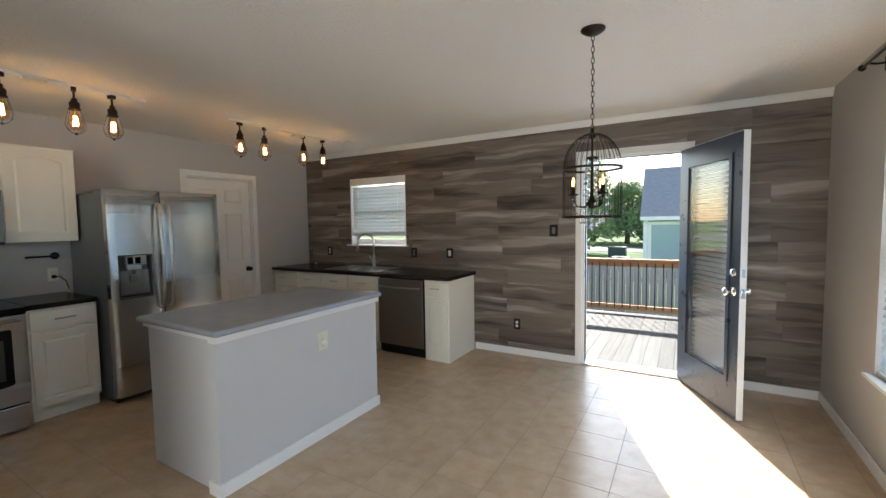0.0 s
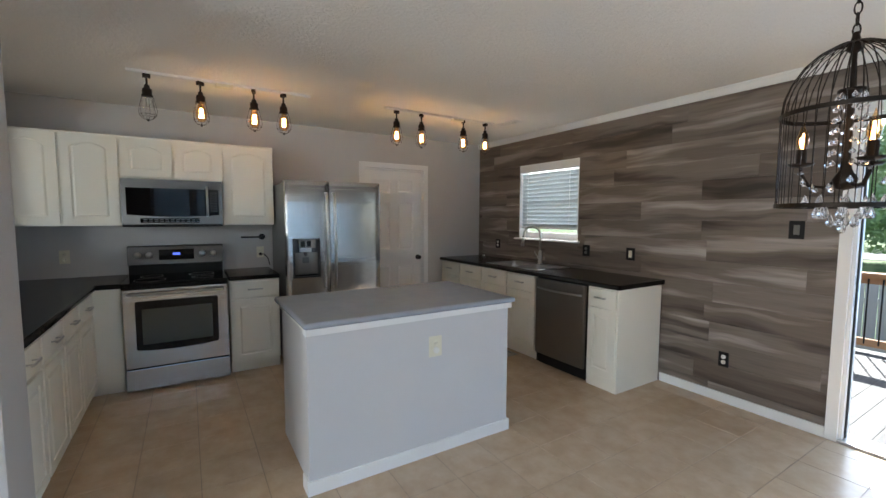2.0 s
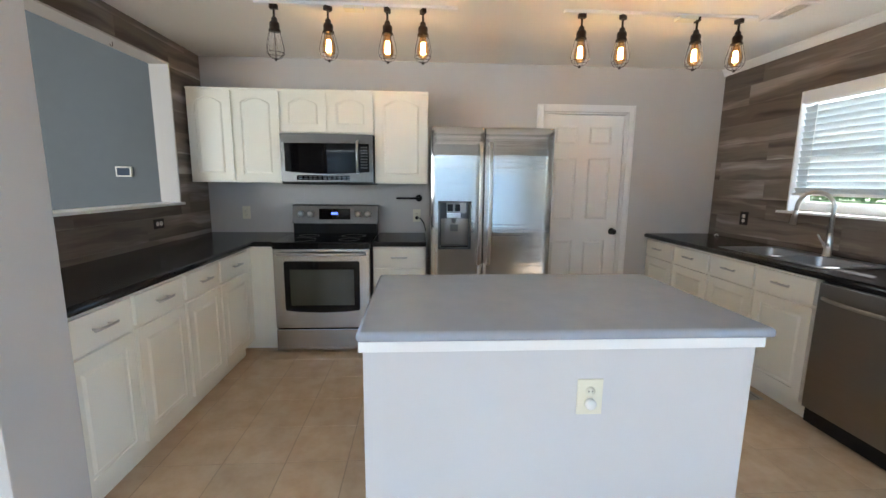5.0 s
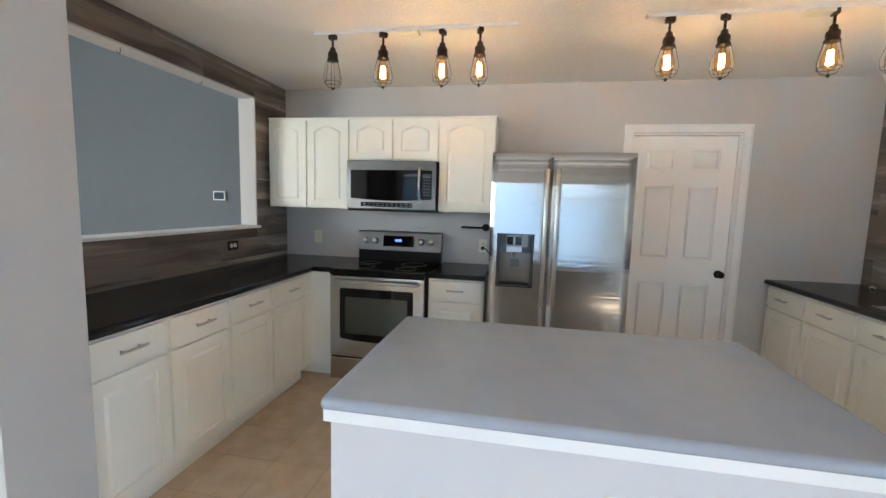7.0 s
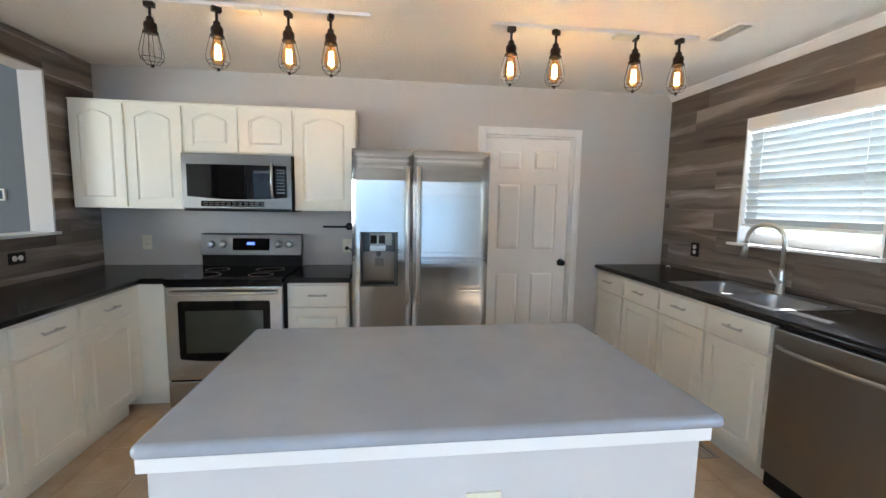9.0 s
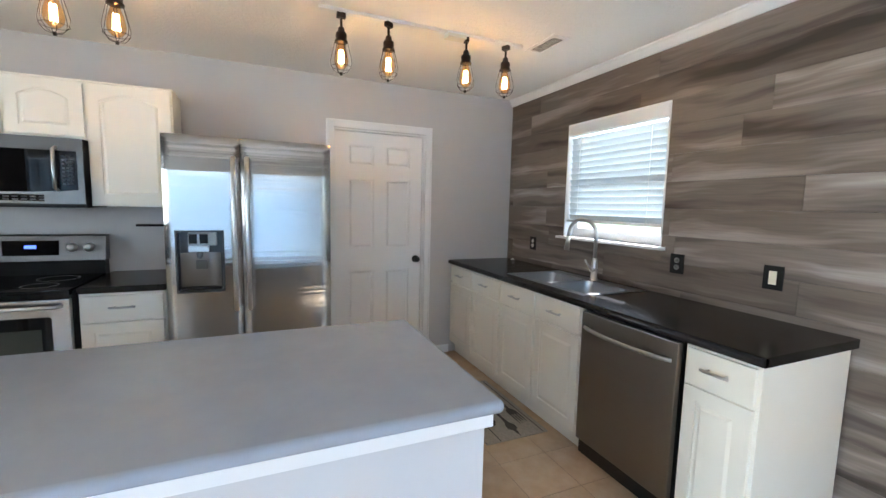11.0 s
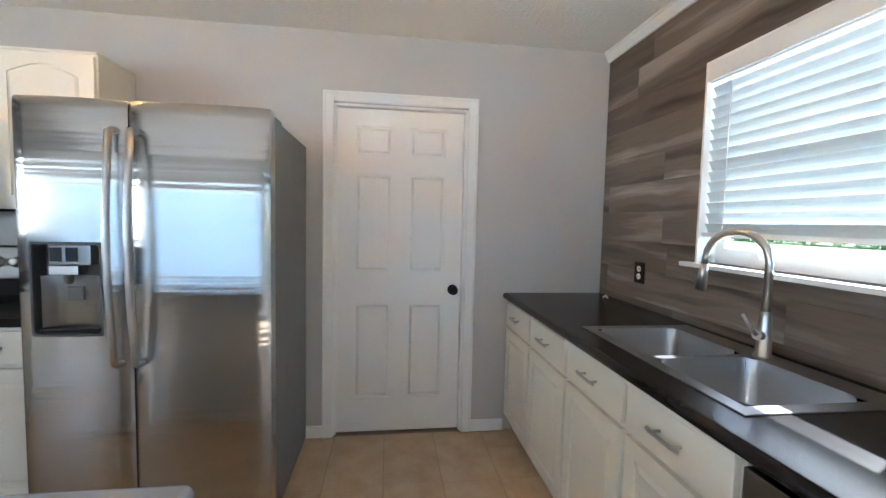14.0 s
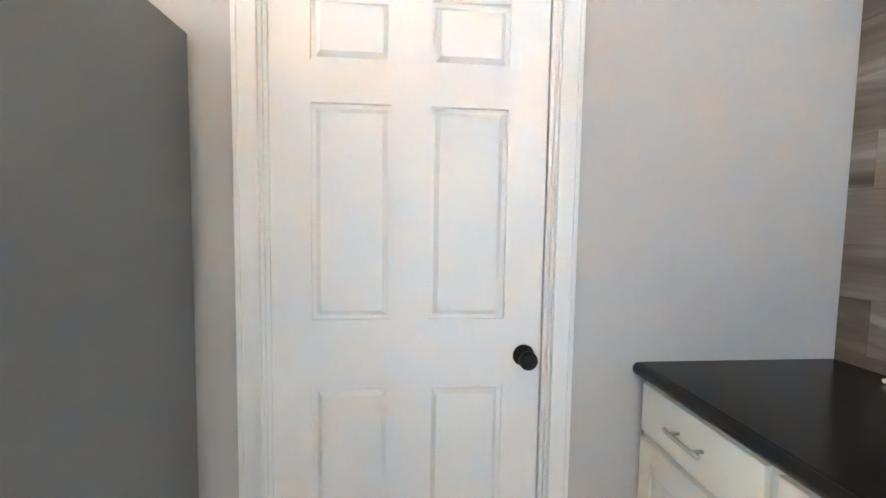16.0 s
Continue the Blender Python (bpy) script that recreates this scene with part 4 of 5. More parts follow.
# ---- track lights ----
def bulb_spot(at, lit, group):
    o = thing("cage_spot", at @ Matrix.Diagonal((1.18, 1.18, 1.18, 1)), "dark metal cage lamp with " + ("a lit amber bulb" if lit else "an unlit clear bulb") + " under the track", "track light", group)
    b = B(); box(b, -0.012, 0.012, -0.02, 0.02, -0.022, 0, 0.002), cyl(b, (0, 0, -0.02), (0, 0, -0.075), 0.006, n=8); part("stem", b, "iron", o)
    b = B(); lathe(b, [(0.010, -0.062), (0.014, -0.066), (0.016, -0.082), (0.024, -0.088), (0.026, -0.100), (0.024, -0.118), (0.030, -0.124), (0.030, -0.130), (0.001, -0.130)], 16); part("socket", b, "iron", o)
    pr = [(0.029, -0.128), (0.034, -0.15), (0.044, -0.19), (0.049, -0.215), (0.044, -0.24), (0.028, -0.26), (0.006, -0.267)]
    for k in range(6):
        b = B()
        a = radians(60 * k + 15)
        tube(b, [(rr * math.cos(a), rr * math.sin(a), z) for rr, z in pr], 0.0012, 5)
        part("cage_wire", b, "iron", o)
    for rr, z in ((0.029, -0.128), (0.0445, -0.238)):
        b = B()
        tube(b, [(rr * math.cos(radians(q)), rr * math.sin(radians(q)), z) for q in range(0, 361, 24)], 0.0012, 5)
        part("cage_ring", b, "iron", o)
    b = B(); cyl(b, (0, 0, -0.262), (0, 0, -0.275), 0.006, n=8); part("finial", b, "iron", o)
    b = B(); lathe(b, [(0.001, -0.248), (0.016, -0.244), (0.029, -0.228), (0.033, -0.208), (0.029, -0.18), (0.018, -0.148), (0.014, -0.128)], 16); bl = part("bulb", b, "bulb_glass" if lit else "glass", o); bl.visible_shadow = False
    b = B()
    for k in range(6):
        a, a2 = radians(60 * k), radians(60 * k + 30)
        tube(b, [(0.011 * math.cos(a), 0.011 * math.sin(a), -0.222), (0.008 * math.cos(a2), 0.008 * math.sin(a2), -0.165)], 0.0024 if lit else 0.0006, 5)
    part("filament", b, "filament" if lit else "filament_off", o)
    if lit:
        l = new("bulb_light", bpy.data.lights.new("bulb_light", "POINT"))
        l.data.energy, l.data.color, l.data.shadow_soft_size = 0.018, (1.0, 0.74, 0.52), 0.03
        l.parent = o
        l.location = (0, 0, -0.20)
    return o


def track(x, y0, y1, yc, spots, first_off, group):
    o = thing("light_track", pose(x, y0, CEIL), "white ceiling light track with a cream feed box", "light track")
    b = B(); box(b, -0.017, 0.017, 0, y1 - y0, -0.02, -0.001, 0.002); part("rail", b, "trim", o)
    b = B(); box(b, -0.034, 0.034, yc - y0 - 0.06, yc - y0 + 0.06, -0.040, -0.0205, 0.003); part("feed_box", b, "plastic_cream", o)
    for i, y in enumerate(spots):
        bulb_spot(pose(x, y, CEIL - 0.0205, 0, 0, 37 * i), not (first_off and i == 0), group)


track(1.212, -3.91, -2.67, -3.31, (-3.795, -3.47, -3.107, -2.886), True, "cage lamps on the range-side track")
track(1.228, -2.0, -0.73, -1.20, (-1.882, -1.617, -1.126, -0.845), False, "cage lamps on the sink-side track")

# ceiling vent
v = thing("ceiling_vent", pose(1.32, -0.60, CEIL), "white slotted ceiling air vent", "vent")
b = B()
for x0, x1, y0, y1 in ((-0.15, 0.15, -0.065, -0.045), (-0.15, 0.15, 0.045, 0.065), (-0.15, -0.12, -0.045, 0.045), (0.12, 0.15, -0.045, 0.045)):
    box(b, x0, x1, y0, y1, -0.008, -0.0005)
part("frame", b, "trim", v)
b = B(); box(b, -0.12, 0.12, -0.045, 0.045, -0.002, -0.001); part("backing", b, "plastic_black", v)
for k in range(7):
    b = B(); box(b, -0.119, 0.119, -0.0042, 0.0042, -0.0008, 0.0008); part("slat", b, "trim", v, at=pose(0, -0.037 + k * 0.0125, -0.006, 40, 0, 0))

# ---- chandelier ----
CX, CY = 4.438, -2.04
ch = thing("chandelier", pose(CX, CY, 0), "dark birdcage chandelier with candle bulbs and crystal drops, on a chain", "chandelier")
b = B(); lathe(b, [(0.001, CEIL - 0.035), (0.012, CEIL - 0.034), (0.04, CEIL - 0.022), (0.06, CEIL - 0.008), (0.062, CEIL - 0.001)], 24); part("canopy", b, "iron", ch)
ZT, ZR, ZB, RC = 1.942, 1.757, 1.503, 0.148
n = 17
for k in range(n):
    z = CEIL - 0.045 - (CEIL - 0.045 - ZT - 0.03) * k / (n - 1)
    b = B()
    tube(b, [(0.008 * math.cos(radians(a)), 0, 0.017 * math.sin(radians(a))) for a in range(0, 361, 36)], 0.0022, 5)
    part("chain_link", b, "iron", ch, at=pose(0, 0, z, 0, 0, 90 * (k % 2)))
b = B(); cyl(b, (0, 0, ZT + 0.02), (0, 0, 1.60), 0.006, n=8), lathe(b, [(0.006, ZT - 0.03), (0.02, ZT - 0.02), (0.012, ZT), (0.006, ZT + 0.025)], 12); part("stem", b, "iron", ch)
for k in range(32):
    a = radians(360 / 32 * k)
    pts = [(RC * math.sin(q) * math.cos(a), RC * math.sin(q) * math.sin(a), ZR + (ZT - ZR) * math.cos(q)) for q in [radians(v) for v in (3, 15, 30, 45, 60, 75, 90)]]
    pts.append((RC * math.cos(a), RC * math.sin(a), ZB))
    b = B(); tube(b, pts, 0.0016, 4); part("cage_wire", b, "iron", ch)
for z in (ZR, ZB):
    b = B(); lathe(b, [(RC, z - 0.006), (RC + 0.004, z - 0.006), (RC + 0.004, z + 0.006), (RC, z + 0.006), (RC, z - 0.006)], 48, smooth=False); part("cage_ring", b, "iron", ch)
b = B(); lathe(b, [(0.001, 1.545), (0.02, 1.55), (0.028, 1.575), (0.014, 1.60), (0.008, 1.64), (0.008, 1.80), (0.03, 1.81), (0.03, 1.818), (0.001, 1.825)], 16); part("hub", b, "iron", ch)
for k in range(3):
    arm = new("arm"); arm.parent = ch; arm.matrix_basis = pose(0, 0, 0, 0, 0, 120 * k + 74)
    b = B(); tube(b, [(0.01, 0, 1.58), (0.04, 0, 1.555), (0.075, 0, 1.56), (0.095, 0, 1.60), (0.095, 0, 1.615)], 0.005, 8); part("branch", b, "iron", arm)
    b = B(); lathe(b, [(0.001, 1.613), (0.026, 1.618), (0.032, 1.625), (0.012, 1.626), (0.012, 1.665), (0.001, 1.665)], 16, (0.095, 0, 0)); part("candle_cup", b, "iron", arm)
    b = B(); lathe(b, [(0.008, 1.666), (0.014, 1.68), (0.0155, 1.695), (0.010, 1.715), (0.003, 1.735), (0.001, 1.745)], 12, (0.095, 0, 0)); q = part("candle_bulb", b, "bulb_glass", arm); q.visible_shadow = False
    b = B(); tube(b, [(0.095, 0, 1.668), (0.097, 0, 1.69), (0.093, 0, 1.712)], [0.003, 0.0055, 0.002], 8); part("candle_filament", b, "candle_glow", arm)


def drop(r, h):
    b = B()
    lathe(b, [(0.0008, h / 2), (r * 0.45, h * 0.25), (r, -h * 0.15), (r * 0.7, -h * 0.4), (0.0008, -h / 2)], 8, smooth=False)
    me = bpy.data.meshes.new("crystal_drop")
    bmesh.ops.recalc_face_normals(b, faces=b.faces)
    b.to_mesh(me); b.free()
    me.materials.append(M["crystal"])
    return me


dm = drop(0.011, 0.038)
dm2 = drop(0.008, 0.018)
rnd = random.Random(4)
spots = [(0.085 * math.cos(radians(a)), 0.085 * math.sin(radians(a)), 1.515) for a in range(0, 360, 36)]
spots += [(0.055 * math.cos(radians(a)), 0.055 * math.sin(radians(a)), 1.485) for a in range(10, 370, 45)]
spots += [(0.025 * math.cos(radians(a)), 0.025 * math.sin(radians(a)), 1.462) for a in range(0, 360, 90)] + [(0, 0, 1.445)]
for p in spots:
    q = new("crystal_drop", dm); q.parent = ch; q.location = p
for a in range(0, 360, 60):
    for j in range(7):
        q = new("crystal_bead", dm2); q.parent = ch
        rr = 0.028 + 0.002 * j
        q.location = (rr * math.cos(radians(a)), rr * math.sin(radians(a)), 1.80 - 0.03 * j)
for k in range(3):
    for j in range(6):
        u = j / 5
        a = radians(120 * k + 74 + 120 * u)
        q = new("crystal_bead", dm2); q.parent = ch
        q.location = (0.095 * math.cos(a), 0.095 * math.sin(a), 1.60 - 0.05 * math.sin(math.pi * u))

# ---- deck door ----
b = B()
box(b, DX0 - 0.063, DX0, -0.018, 0.0115, 0, DZ + 0.06, 0.003), box(b, DX1, DX1 + 0.063, -0.018, 0.0115, 0, DZ + 0.06, 0.003), box(b, DX0, DX1, -0.018, 0.0115, DZ, DZ + 0.06, 0.003)
structure("door_casing_deck", b, "trim")
b = B()
box(b, DX0, DX0 + 0.018, 0.0118, 0.14, 0, DZ), box(b, DX1 - 0.018, DX1, 0.0118, 0.14, 0, DZ), box(b, DX0 + 0.018, DX1 - 0.018, 0.0118, 0.14, DZ - 0.018, DZ)
structure("door_jamb_deck", b, "trim")
b = B()
box(b, DX0 + 0.0185, DX0 + 0.026, 0.05, 0.075, 0.02, DZ - 0.02), box(b, DX1 - 0.026, DX1 - 0.0185, 0.05, 0.075, 0.02, DZ - 0.02), box(b, DX0 + 0.027, DX1 - 0.027, 0.05, 0.075, DZ - 0.026, DZ - 0.0185)
structure("trim_weatherstrip", b, "rubber")
for z in (0.93, 1.07):
    b = B(); box(b, DX0 + 0.0182, DX0 + 0.0195, 0.02, 0.045, z - 0.03, z + 0.03); structure("trim_strike_plate", b, "nickel")
b = B(); box(b, DX0, DX1, -0.02, 0.16, -0.004, 0.018, 0.004)
structure("threshold", b, "nickel")
LW, LH, LT = 0.848, 2.072, 0.045
HX, HY = 4.868, 0.0
ang = math.degrees(math.atan2(-0.895, 0.455))
leaf = tagged(thing("door_deck", pose(HX, HY, 0.022, 0, 0, ang), "dark blue-grey glazed exterior door, standing open", "door"), kind="structure")
ST, TR, BR = 0.125, 0.15, 0.26
for nm, mat, y0, y1 in (("leaf_inner", "dark_door", -0.0225 - 0.0005, -0.045), ("leaf_outer", "dark_door", 0.0, -0.0225)):
    b = B()
    for x0, x1, z0, z1 in ((0, ST, 0, LH), (LW - ST, LW, 0, LH), (ST, LW - ST, 0, BR), (ST, LW - ST, LH - TR, LH)):
        box(b, x0, x1, y0, y1, z0, z1)
    part(nm, b, mat, leaf)
b = B(); box(b, LW, LW + 0.003, -0.045, 0.0, 0, LH), box(b, 0, LW, -0.045, 0, LH, LH + 0.003); part("leaf_edge", b, "trim", leaf)
for y0, y1 in ((-0.053, -0.0455), (0.0005, 0.008)):
    b = B()
    for x0, x1, z0, z1 in ((ST - 0.015, ST + 0.02, BR - 0.015, LH - TR + 0.015), (LW - ST - 0.02, LW - ST + 0.015, BR - 0.015, LH - TR + 0.015), (ST + 0.02, LW - ST - 0.02, BR - 0.015, BR + 0.02), (ST + 0.02, LW - ST - 0.02, LH - TR - 0.02, LH - TR + 0.015)):
        box(b, x0, x1, y0, y1, z0, z1)
    part("glazing_frame", b, "dark_door", leaf)
for y in (-0.040, -0.006):
    b = B(); box(b, ST, LW - ST, y - 0.0015, y + 0.0015, BR, LH - TR); q = part("pane", b, "door_glass", leaf); q.visible_shadow = False
db = new("door_blind"); db.parent = leaf; db["label"] = "white slatted blind hung on the door's glass"
bb = B(); box(bb, ST - 0.01, LW - ST + 0.01, 0.010, 0.055, LH - TR - 0.01, LH - TR + 0.035, 0.002); part("headrail", bb, "trim", db)
sm = None
for i in range(40):
    z = BR - 0.01 + i * 0.0418
    if sm is None:
        bb = B(); box(bb, ST - 0.008, LW - ST + 0.008, -0.0235, 0.0235, -0.001, 0.001)
        s_ = part("slat", bb, "trim", db); sm = s_.data
    else:
        s_ = new("slat", sm); s_.parent = db
    s_.matrix_basis = pose(0, 0.034, z, 24, 0, 0)
for s, y in ((-1, -0.045), (1, 0.0)):
    b = B(); lathe(b, [(0.032, 0), (0.032, 0.006), (0.014, 0.010), (0.012, 0.035), (0.026, 0.045), (0.030, 0.058), (0.024, 0.070), (0.001, 0.073)], 20)
    part("door_knob", b, "chrome", leaf, "polished nickel knob", at=pose(LW - 0.065, y, 0.93, 90 if s < 0 else -90, 0, 0))
    b = B(); lathe(b, [(0.030, 0), (0.030, 0.010), (0.022, 0.016), (0.001, 0.016)], 20)
    part("deadbolt", b, "chrome", leaf, "round nickel deadbolt", at=pose(LW - 0.065, y, 1.07, 90 if s < 0 else -90, 0, 0))
b = B(); box(b, LW + 0.003, LW + 0.005, -0.036, -0.010, 0.89, 0.96), box(b, LW + 0.003, LW + 0.005, -0.036, -0.010, 1.04, 1.10), box(b, LW + .005, LW + 0.013, -0.029, -0.017, 0.92, 0.94); part("latch_plate", b, "chrome", leaf)

# ---- east windows with blinds, curtain rod ----
for i, (y0, y1) in enumerate(EW):
    w = tagged(thing("window_%d" % (i + 2), pose(0, 0, 0), "white framed window with blind and projecting sill", "window"), kind="structure")
    b = B()
    for ya, yb, z0, z1 in ((y0, y0 + 0.05, 0.56, 2.08), (y1 - 0.05, y1, 0.56, 2.08), (y0 + 0.05, y1 - 0.05, 0.56, 0.61), (y0 + 0.05, y1 - 0.05, 2.03, 2.08), ((y0 + y1) / 2 - 0.03, (y0 + y1) / 2 + 0.03, 0.61, 2.03), (y0 + 0.05, (y0 + y1) / 2 - 0.03, 1.33, 1.37), ((y0 + y1) / 2 + 0.03, y1 - 0.05, 1.33, 1.37)):
        box(b, XE + 0.06, XE + 0.10, ya, yb, z0, z1)
    part("window_frame", b, "trim", w)
    b = B(); box(b, XE - 0.045, XE + 0.059, y0 - 0.04, y1 + 0.04, 0.538, 0.5595, 0.003); part("window_sill", b, "trim", w)
    b = B(); box(b, XE + 0.078, XE + 0.082, y0 + 0.05, y1 - 0.05, 0.61, 2.03); q = part("pane", b, "glass", w); q.visible_shadow = False
    blind(pose(XE + 0.03, y0 + 0.01, 0, 0, 0, 90), y1 - y0 - 0.02, 0.57, 2.075, -63, "white slatted blind lowered in the wide window", "blind_thin")
cr = thing("curtain_rod", pose(XE - 0.08, -0.93, 2.36), "dark metal curtain rod on brackets above the window", "curtain rod")
b = B(); cyl(b, (0, 0, 0), (0, -2.3, 0), 0.008, n=10), part("rod", b, "iron", cr)
b = B(); lathe(b, [(0.001, -0.02), (0.016, -0.012), (0.02, 0), (0.016, 0.012), (0.001, 0.02)], 12, (0, 0.01, 0)); part("finial", b, "iron", cr)
b = B(); tube(b, [(0, -0.08, 0), (0.04, -0.08, -0.01), (0.079, -0.08, -0.01)], 0.006, 6), box(b, 0.076, 0.0795, -0.10, -0.06, -0.05, 0.03); part("bracket", b, "iron", cr)

# ---- pass-through trim, hooks, thermostat ----
b = B()
box(b, PX0 - 0.03, PX1, YS - 0.155, YS + 0.02, PZ0, PZ0 + 0.02, 0.003)
structure("trim_ledge", b, "trim")
b = B()
box(b, PX0 - 0.004, PX0 + 0.012, YS - 0.145, YS + 0.002, PZ0 + 0.0205, PZ1)
box(b, PX0 + 0.012, PX1, YS - 0.145, YS + 0.002, PZ1 - 0.012, PZ1)
structure("trim_opening", b, "wall")
for x in (1.0, 1.62):
    h = thing("ceiling_hook", pose(x, YS - 0.05, PZ1 - 0.012), "small dark metal cup hook under the opening's head", "hook", "hooks of the pass-through")
    b = B(); tube(b, [(0, 0, 0), (0, 0, -0.015)] + [(0.012 - 0.012 * math.cos(radians(a)), 0, -0.02 - 0.012 * math.sin(radians(a))) for a in range(0, 200, 25)], 0.002, 6); part("hook", b, "iron", h)
th = thing("thermostat", pose(0.0065, -5.57, 1.463, 0, 0, 90), "white wall thermostat with a grey display", "thermostat")
b = B(); box(b, -0.068, 0.068, -0.022, 0, -0.045, 0.045, 0.004); part("case", b, "plastic_white", th)
b = B(); box(b, -0.055, 0.055, -0.0235, -0.0225, -0.034, 0.034); part("display", b, "screen_blue", th)

# paper towel bar and fridge cord behind the worktop
pb = thing("towel_bar", pose(0.0, -2.93, 1.245), "black metal towel holder arm on the wall", "towel holder")
b = B(); cyl(b, (0.001, 0.02, 0), (0.012, 0.02, 0), 0.032, n=20), cyl(b, (0.012, 0.02, 0), (0.07, 0.02, 0), 0.009, n=10), tube(b, [(0.07, 0.03, 0), (0.07, -0.19, 0)], 0.009, 10), part("arm", b, "plastic_black", pb)
co = thing("power_cord", pose(0.0, -2.93, 1.06), "black fridge power cord plugged into the wall", "power cord")
b = B(); cyl(b, (0.007, 0, 0), (0.035, 0, 0), 0.016, n=12), tube(b, [(0.03, 0, 0), (0.06, 0.03, 0.0), (0.07, 0.065, -0.04), (0.07, 0.085, -0.12)], 0.005, 6); part("cord", b, "plastic_black", co)

# small items on the sink worktop
cl = thing("drain_clip", pose(0.22, -0.08, 0.916), "small white plastic clip with a dark cord on the worktop", "clip")
b = B(); tube(b, [(-0.02, 0, 0.006), (0.0, 0.005, 0.02), (0.03, 0, 0.008)], 0.006, 8); part("clip", b, "plastic_white", cl)
b = B(); tube(b, [(0.03, 0, 0.006), (0.05, -0.02, 0.005), (0.03, -0.04, 0.005)], 0.003, 6); part("cord", b, "plastic_black", cl)

# mat
mt = thing("kitchen_mat", pose(0, 0, 0), "grey-beige kitchen mat printed with dark spoons, fork and knife", "mat")
m = Mat("mat_cloth", (0.30, 0.27, 0.23), 0.9)
m.base(m.ramp(m.noise(90, detail=3), [(0.3, (0.25, 0.225, 0.19)), (0.7, (0.35, 0.32, 0.27))])); m.bump(m.noise(500), 0.5, 0.001)
M["mat"] = m.m
M["mat_print"] = Mat("mat_print", (0.05, 0.042, 0.038), 0.9).m
b = B(); box(b, 0.745, 1.575, -1.085, -0.635, 0.0005, 0.006, 0.002); part("pad", b, "mat", mt)


def flat(outline):
    b = B()
    b.faces.new([b.verts.new((x, y, 0.0065)) for x, y in outline])
    return b


def outline(points, y):
    """A strip along x from (x, half width) pairs, rounded between them."""
    top = []
    for (xa, wa), (xb, wb) in zip(points, points[1:]):
        for k in range(5):
            u = k / 5
            v = u * u * (3 - 2 * u)
            top.append((xa + (xb - xa) * u, y + wa + (wb - wa) * v))
    top.append((points[-1][0], y + points[-1][1]))
    return top + [(x, 2 * y - yy) for x, yy in reversed(top)]


for y, w_ in ((-0.982, 0.0035), (-0.668, 0.0035), (-1.079, 0.002)):
    part("border_line", flat(rect(0.75, 1.57, y - w_, y + w_)), "mat_print", mt)
part("spoon_print", flat(outline([(0.868, 0.002), (0.885, 0.024), (0.915, 0.030), (0.945, 0.022), (0.965, 0.008), (1.06, 0.007), (1.16, 0.013), (1.22, 0.018), (1.255, 0.010), (1.275, 0.030), (1.31, 0.050), (1.35, 0.050), (1.39, 0.030), (1.405, 0.002)], -0.945)), "mat_print", mt)
part("knife_print", flat(outline([(0.752, 0.001), (0.80, 0.016), (0.90, 0.027), (1.02, 0.037), (1.10, 0.036), (1.16, 0.018), (1.185, 0.012), (1.21, 0.024), (1.24, 0.014), (1.33, 0.009), (1.39, 0.014), (1.43, 0.034), (1.465, 0.034), (1.495, 0.012), (1.56, 0.002)], -0.832)), "mat_print", mt)
part("fork_print", flat(outline([(0.87, 0.002), (0.89, 0.020), (0.925, 0.029), (0.955, 0.020), (0.975, 0.007), (1.09, 0.007), (1.18, 0.013), (1.225, 0.010), (1.25, 0.028), (1.28, 0.037), (1.315, 0.036)], -0.722)), "mat_print", mt)
for k in (-1.5, -0.5, 0.5, 1.5):
    part("fork_tine", flat(outline([(1.312, 0.006), (1.38, 0.0055), (1.435, 0.001)], -0.722 + k * 0.0195)), "mat_print", mt)

# ---- outside ----
GZ = -0.75
b = B()
v = [b.verts.new(p) for p in ((-300, 0.3, GZ), (300, 0.3, GZ), (300, 500, GZ), (-300, 500, GZ))]; b.faces.new(v)
v = [b.verts.new(p) for p in ((-300, -300, GZ), (300, -300, GZ), (300, 0.3, GZ), (-300, 0.3, GZ))]; b.faces.new(v)
bmesh.ops.remove_doubles(b, verts=b.verts, dist=1e-4)
structure("ground", b, "grass")
b = B(); box(b, -60, 60, 27.0, 33.0, GZ - 0.05, GZ + 0.02); structure("road", b, "asphalt")
b = B(); box(b, -1, 9, 0.5, 3.0, GZ, -0.30); box(b, -0.9, 8.9, 0.16, 3.0, -0.20, -0.076); DECK = structure("deck", b, "deck")
rail = thing("deck_railing", pose(0, 2.92, -0.04), "cedar deck railing with dark round metal balusters", "railing")
b = B(); box(b, -1, 9, -0.07, 0.07, 0.86, 0.895, 0.004); part("top_rail", b, "rail_wood", rail)
b = B(); box(b, -1, 9, -0.02, 0.02, 0.77, 0.859, 0.003); part("upper_rail", b, "rail_wood", rail)
b = B(); box(b, -1, 9, -0.02, 0.02, 0.06, 0.145, 0.003); part("lower_rail", b, "rail_wood", rail)
bm_ = None
for i in range(84):
    x = -0.95 + i * 0.118
    if bm_ is None:
        b = B(); cyl(b, (0, -0.03, 0.09), (0, -0.03, 0.83), 0.008, n=8); q = part("baluster", b, "plastic_black", rail); bm_ = q.data
    else:
        q = new("baluster", bm_); q.parent = rail
    q.location = (x, 0, 0)
for x in (-0.9, 1.4, 6.1, 8.5):
    b = B(); box(b, x - 0.045, x + 0.045, 0.021, 0.11, -0.6, 0.859, 0.004); part("post", b, "rail_wood", rail)
fence = thing("fence", pose(0, 4.6, GZ), "weathered grey board fence behind the deck", "fence")
